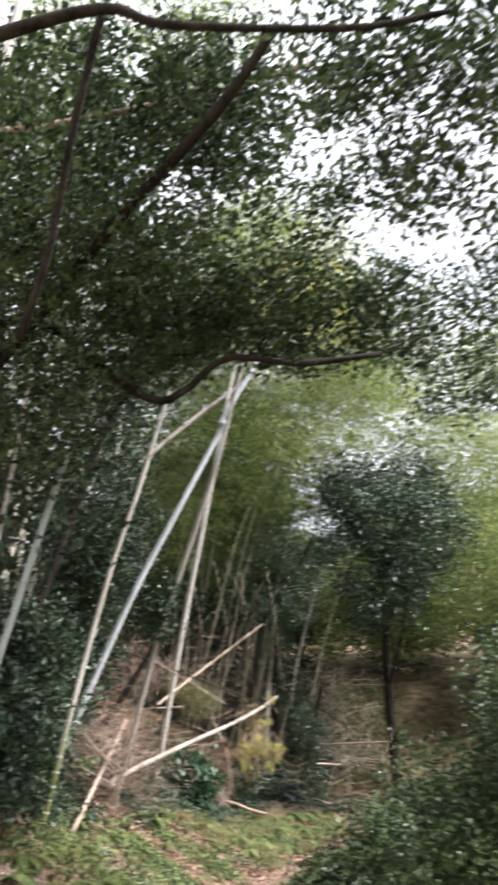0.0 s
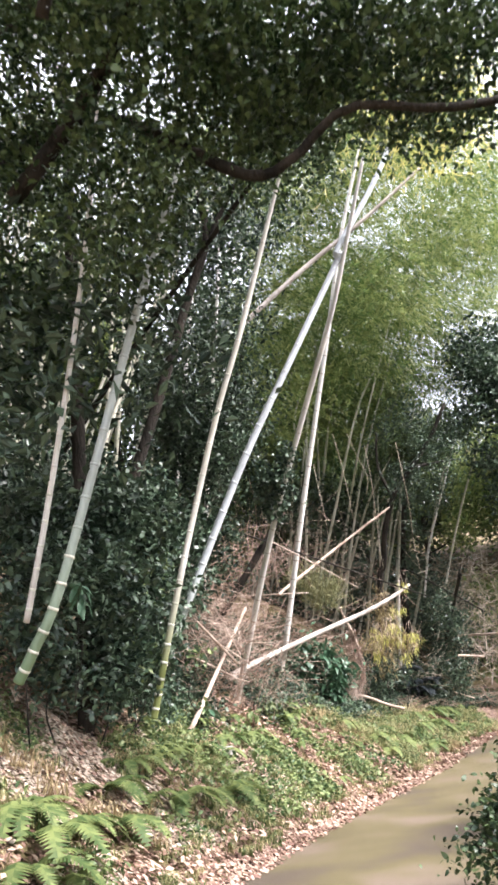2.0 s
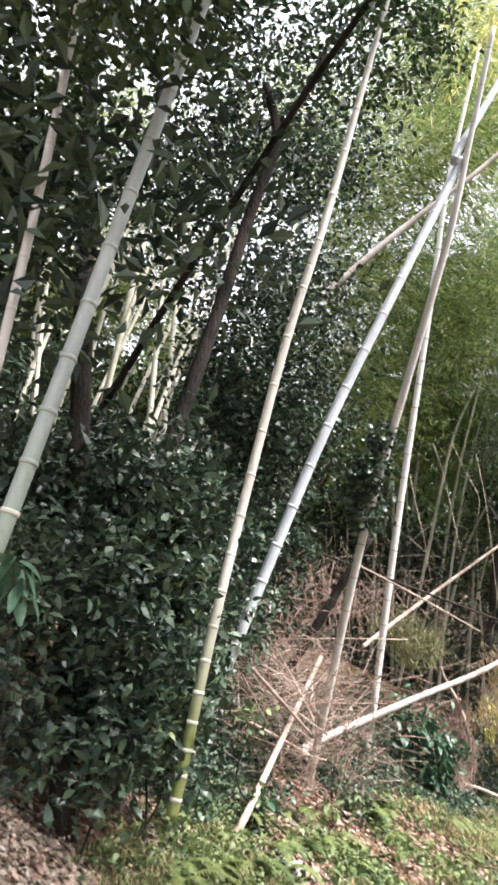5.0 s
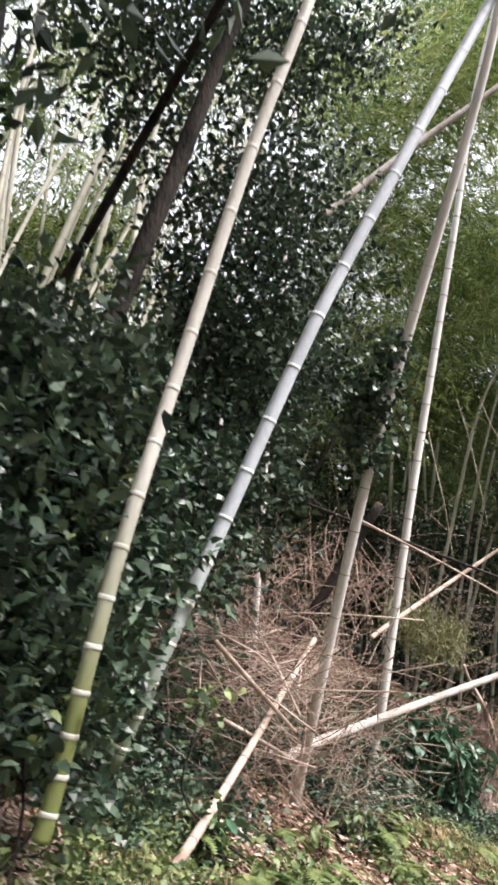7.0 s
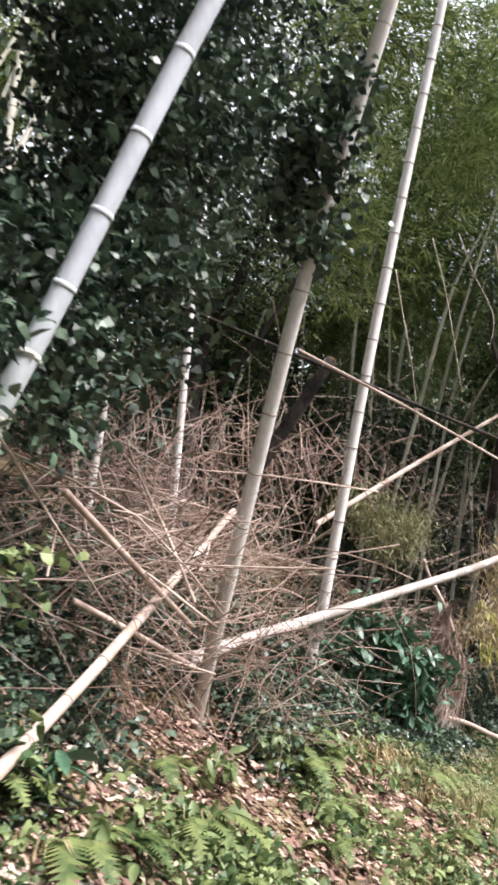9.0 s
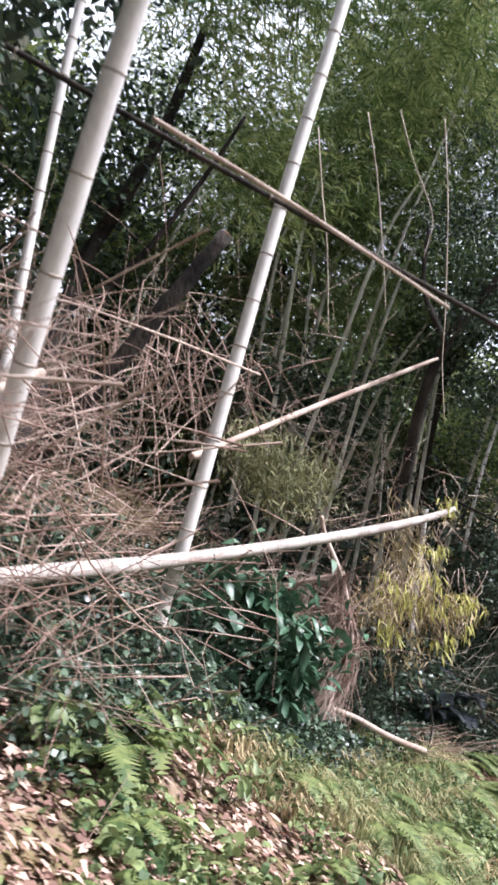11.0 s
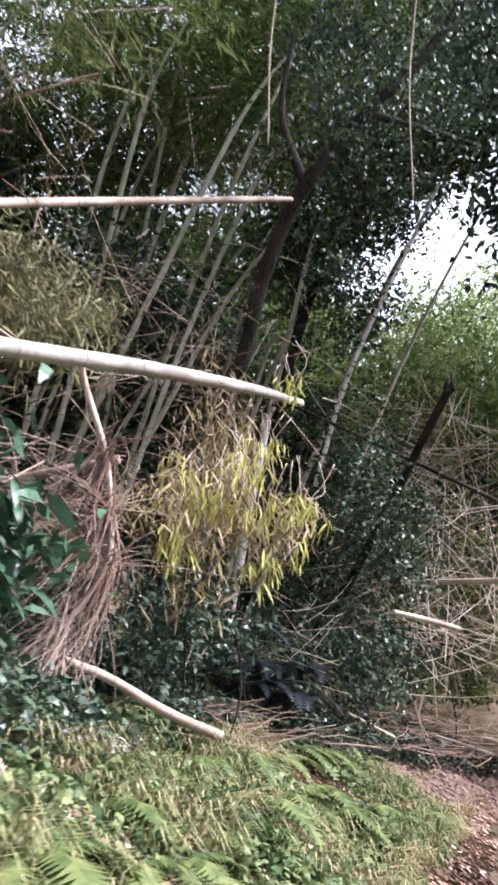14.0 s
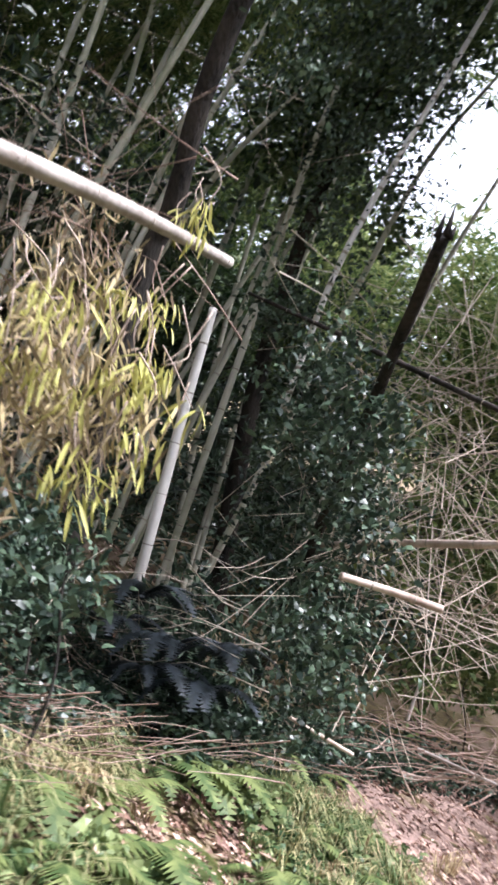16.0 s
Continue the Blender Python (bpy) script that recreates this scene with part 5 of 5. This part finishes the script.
# ---- brushwood ----
def twig_runs(centres, spread, n, length, seed, dirs=(1, 1, 0.35), r=0.005, bend=0.12):
    g = np.random.default_rng(seed)
    runs = []
    for _ in range(n):
        c = np.array(centres[int(g.integers(len(centres)))]) + g.normal(size=3) * np.array(spread)
        d = g.normal(size=3) * np.array(dirs)
        d /= np.linalg.norm(d)
        l = length * g.uniform(0.4, 1.3)
        k = g.normal(size=3) * bend * l
        q = [c - d * l / 2, c + k * 0.5, c + d * l / 2]
        for p in q:
            p[2] = max(p[2], land(p[0], p[1]) + 0.02)
        rr = r * g.uniform(0.4, 1.15)
        runs.append((smooth_line(q, 5), [rr, rr * 0.7, rr * 0.35]))
    return runs


def brush(label, centres, spread, n, length, seed, material=M_DRY, dirs=(1, 1, 0.35), r=0.005, segs=4):
    """A heap of twigs: the first of them singly, the rest of a large heap joined."""
    runs = twig_runs(centres, spread, n, length, seed, dirs, r)
    c = centres[0]
    thing = empty("brushwood", (c[0], c[1], land(c[0], c[1])), label, "brushwood")
    for run in runs[:260]:
        child(tubes("twig", [run], material, segs), thing)
    if len(runs) > 260:
        tagged(child(tubes("twig_tangle", runs[260:], material, segs), thing), kind="stuff")
    return thing


brush("heap of reddish-brown dead bamboo twigs", [(-4.08, 14.79, 3.03), (-3.75, 15.34, 2.95), (-4.2, 15.7, 3.1), (-3.64, 14.62, 2.59), (-3.84, 14.00, 2.34)], (0.45, 0.5, 0.26), 460, 0.9, 501, dirs=(1, 1, 0.75), r=0.005)
SLOPE = [(edge_x(y) - s * 1.06, y) for y, s in [(15.2, 2.3), (16.2, 2.5), (17.0, 2.7), (17.8, 2.6), (18.6, 2.8), (19.4, 2.9), (20.2, 3.0), (16.6, 3.2), (18.2, 3.3), (19.8, 3.4), (14.4, 2.6), (13.6, 2.8)]]
brush("heap of reddish-brown dead bamboo twigs", [(x, y, land(x, y) + 0.3) for x, y in SLOPE], (0.4, 0.5, 0.16), 480, 0.95, 502, M_DRY, (1, 1, 0.55), 0.007)
brush("sparse dead twigs arching over the heap", [(-2.29, 18.65, 3.99), (-1.95, 19.44, 3.88), (-1.49, 20.14, 3.79), (-1.32, 19.79, 3.35), (-1.86, 19.28, 3.14)], (0.4, 0.4, 0.14), 70, 0.9, 512, M_DRY, (1, 1, 0.5), 0.004)
brush("tangle of dry twigs low on the bank", [(-3.38, 13.82, 1.96), (-3.43, 13.52, 1.55), (-2.97, 14.69, 1.68), (-2.77, 14.94, 1.43), (-3.20, 13.54, 2.30), (-2.97, 14.01, 1.96)], (0.35, 0.4, 0.2), 340, 0.9, 503, dirs=(1, 1, 0.7), r=0.0042)
brush("upright grey-brown dead canes behind the heap", [(-3.78, 17.11, 4.11), (-4.19, 17.20, 4.17), (-3.10, 17.95, 4.12)], (0.4, 0.4, 0.1), 45, 0.8, 504, dirs=(0.35, 0.35, 1), r=0.009)
brush("tangle of fine dead branches under the grove", [(-2.08, 20.78, 4.57), (-1.55, 21.18, 5.02), (-1.28, 21.46, 4.32), (-2.12, 21.12, 3.67), (-3.34, 20.10, 4.75)], (0.6, 0.6, 0.2), 80, 1.2, 505, M_PALETWIG, (1, 0.8, 0.8), 0.0032)
brush("grey tangle of bare dead branches", [(0.63, 22.36, 3.47), (1.02, 22.49, 3.17), (0.76, 22.39, 4.06), (1.11, 22.11, 3.72), (0.69, 22.84, 2.63), (1.18, 22.69, 2.58), (1.41, 23.03, 2.23), (0.65, 22.80, 2.10)], (0.45, 0.4, 0.3), 300, 1.5, 506, M_PALETWIG, (1, 0.8, 0.8), 0.005)
brush("dry straw and twigs lying on the verge", [(-1.42, 20.21, 1.24), (-0.96, 20.57, 1.13), (-1.65, 20.06, 1.09), (-0.68, 21.94, 1.08)], (0.35, 0.35, 0.04), 260, 0.8, 507, M_DRY, (1, 0.6, 0.1), 0.004)
brush("grey twigs in the dark undergrowth", [(-1.10, 21.60, 1.72), (-0.71, 21.72, 1.79), (-0.41, 21.84, 2.14), (-1.36, 21.43, 1.50)], (0.25, 0.2, 0.12), 60, 1.0, 508, M_PALETWIG, (1, 0.5, 0.5), 0.005)
brush("dry sticks and twigs on the bare earth", [(1.15, 23.33, 1.23), (1.47, 23.19, 1.08), (1.43, 23.51, 1.39)], (0.6, 0.7, 0.03), 200, 0.6, 509, M_DRY, (1, 0.7, 0.15), 0.006)


def dark_log():
    run = smooth_line([(-4.35, 16.75, 2.55), (-3.7, 16.6, 3.3), (-3.1, 16.5, 4.08), (-2.65, 16.45, 4.67)], 24)
    thing = empty("rotten_log", run[0], "dark rotten log sticking up out of the brushwood", "log")
    child(tube("trunk", run, [0.07, 0.066, 0.062, 0.055], M_BARK, 12, 0.06, 8), thing)
    child(tube("broken_end", [run[-1], run[-1] + (run[-1] - run[-2]) * 0.12], [0.05, 0.03], M_REDWOOD, 10, 0.1, 9), thing)


dark_log()
brush("upright grey-brown dead canes behind the heap", [(-4.3, 17.2, 4.0), (-3.7, 17.5, 4.2), (-3.4, 17.9, 4.1), (-4.8, 16.4, 4.0)], (0.35, 0.35, 0.3), 200, 1.4, 513, M_DRY, (0.35, 0.3, 1), 0.0055)
brush("long dead bamboo branches thrown over the heap", [(-3.9, 14.2, 2.5), (-3.5, 15.2, 2.8), (-3.6, 13.4, 2.3)], (0.35, 0.4, 0.18), 60, 1.6, 514, M_BROWNCULM, (1, 0.8, 0.6), 0.0085, 6)
brush("fine dead twigs hanging from the leaning stems", [(-2.9, 17.2, 4.3), (-2.5, 18.0, 4.6), (-2.0, 18.6, 4.9), (-1.6, 19.3, 5.0), (-2.2, 17.6, 4.0)], (0.3, 0.3, 0.25), 45, 1.0, 515, M_DRY, (0.7, 0.6, 1), 0.0025)


def broom():
    """A dead bamboo top hanging from the fallen trunk, its twigs spread like a broom."""
    run = [(-2.03, 18.80, 3.12), (-2.00, 18.88, 2.98), (-1.83, 18.90, 2.57), (-1.76, 18.90, 2.24), (-1.74, 18.92, 1.92), (-1.91, 18.88, 1.60), (-2.18, 18.84, 1.26)]
    thing = empty("dead_bamboo_top", run[0], "reddish dead bamboo top with a broom of twigs", "dead branch")
    child(tube("stem", smooth_line(run, 24), [0.022, 0.02, 0.016, 0.01], M_BROWNCULM, 8), thing)
    g = np.random.default_rng(9)
    runs = []
    for k in range(240):
        a = np.array(run[int(g.integers(2, 6))]) + g.normal(size=3) * [0.03, 0.03, 0.08]
        l = g.uniform(0.35, 0.95)
        d = np.array([-0.32 + g.normal() * 0.3, g.normal() * 0.25, -0.8])
        b = a + d * l * 0.5 + [g.normal() * 0.05, 0, 0]
        e = b + (d + [-0.25 + g.normal() * 0.25, g.normal() * 0.2, 0]) * l * 0.5
        for p in (b, e):
            p[2] = max(p[2], land(p[0], p[1]) + 0.02)
        w = g.uniform(0.5, 1.3)
        runs.append((smooth_line([a, b, e], 6), [0.0045 * w, 0.003 * w, 0.0015]))
    for k in range(60):
        a = np.array(run[int(g.integers(2, 5))])
        e = a + np.array([g.normal() * 0.4, g.normal() * 0.3, 0.1 + g.normal() * 0.14])
        runs.append((smooth_line([a, (a + e) / 2 + [0, 0, 0.04], e], 5), [0.0035, 0.0025, 0.0015]))
    for run in runs[:300]:
        child(tubes("twig", [run], M_DRY), thing)


broom()


def vine(pts, r=0.0048):
    ob = tube("hanging_vine", smooth_line(pts, 30), [r, r, r * 0.7], M_PALETWIG, 5)
    tagged(ob, "thin pale vine hanging from the canopy", "vine", "hanging vines")


vine([(-1.98, 16.28, 5.45), (-1.95, 16.44, 5.02), (-1.91, 16.60, 4.60), (-1.90, 16.83, 4.01)])
vine([(-1.03, 16.64, 5.78), (-1.00, 16.87, 5.19), (-1.01, 17.15, 4.43), (-1.03, 17.32, 4.01), (-1.01, 17.47, 3.61)])
vine([(-0.46, 16.69, 5.77), (-0.40, 16.96, 5.05), (-0.38, 17.16, 4.52), (-0.39, 17.37, 3.96), (-0.33, 17.58, 3.44)])
vine([(-1.62, 16.99, 6.18), (-1.54, 17.19, 5.68), (-1.49, 17.41, 5.10), (-1.46, 17.59, 4.63)], 0.005)
vine([(-1.35, 17.00, 6.19), (-1.24, 17.16, 5.80), (-1.08, 17.33, 5.37), (-1.15, 17.45, 5.04)], 0.005)


def rock():
    bm = bmesh.new()
    bmesh.ops.create_icosphere(bm, subdivisions=3, radius=1)
    for v in bm.verts:
        n = noise.noise(v.co * 1.6) * 0.3 + noise.noise(v.co * 5) * 0.08
        v.co = Vector((v.co.x * 0.09, v.co.y * 0.16, v.co.z * 0.07)) * (1 + n)
    me = bpy.data.meshes.new("stone")
    bm.to_mesh(me)
    bm.free()
    me.materials.append(M_STONE)
    ob = new("stone", me)
    ob.matrix_world = pose(-2.95, 12.3, land(-2.95, 12.3) + 0.03, 12, 10, 30)
    tagged(ob, "pale grey stone half buried in the bank", "stone")


rock()


def scrap():
    """A crumpled piece of pale blue plastic sheet caught on the bank."""
    g = np.random.default_rng(12)
    vs, fs = [], []
    for i in range(9):
        for j in range(5):
            vs.append((0.05 * (j - 2) * (1 - 0.06 * i) + 0.012 * g.normal(), 0.02 * math.sin(j * 1.9 + i) + 0.012 * g.normal(), 0.22 - 0.028 * i))
    for i in range(8):
        for j in range(4):
            a = i * 5 + j
            fs.append((a, a + 1, a + 6, a + 5))
    ob = mesh_object("plastic_scrap", vs, fs, mat("blue_plastic", (0.42, 0.52, 0.60), (0.60, 0.68, 0.74), 9, 0.4, 0.2, fine=40), True)
    thick = ob.modifiers.new("thickness", "SOLIDIFY")
    thick.thickness = 0.003
    ob.rotation_euler = (radians(-28), radians(12), radians(15))
    ob.location = (-1.62, 18.95, land(-1.62, 18.95) - 0.04)
    tagged(ob, "crumpled pale blue plastic scrap on the bank", "litter")


scrap()


def earth_slip():
    ys, us = np.linspace(21.4, 26, 110), np.linspace(-0.15, 1.5, 50)
    vs = []
    for y in ys:
        for u in us:
            x = edge_x(y) - u * math.hypot(1, edge_x(y + 0.5) - edge_x(y - 0.5))
            rag = 0.5 * noise.noise(Vector((x * 2.3, y * 2.3, 4)))
            fade = min(1, (y - 21.6 + rag) * 1.5, (u + 0.15 + rag * 0.2) * 4, (1.4 - u + rag) * 2)
            vs.append((x, y, land(x, y) - 0.04 + 0.06 * max(fade, -0.5) + 0.03 * noise.noise(Vector((x * 4, y * 4, 9))) + 0.03 * noise.noise(Vector((x * 13, y * 13, 2))) + 0.015 * noise.noise(Vector((x * 31, y * 31, 6)))))
    i, j = np.meshgrid(np.arange(109), np.arange(49), indexing="ij")
    f = np.stack([i * 50 + j, (i + 1) * 50 + j, (i + 1) * 50 + j + 1, i * 50 + j + 1], -1).reshape(-1, 4)
    tagged(mesh_object("ground_slip", vs, f, M_EARTH, True), "bare reddish earth slipped onto the verge", "earth", kind="structure")


M_EARTH = mat("bare_earth", (0.15, 0.10, 0.085), (0.40, 0.285, 0.24), 5.5, 0.95, 1.0, fine=45, spec=0.1)
earth_slip()
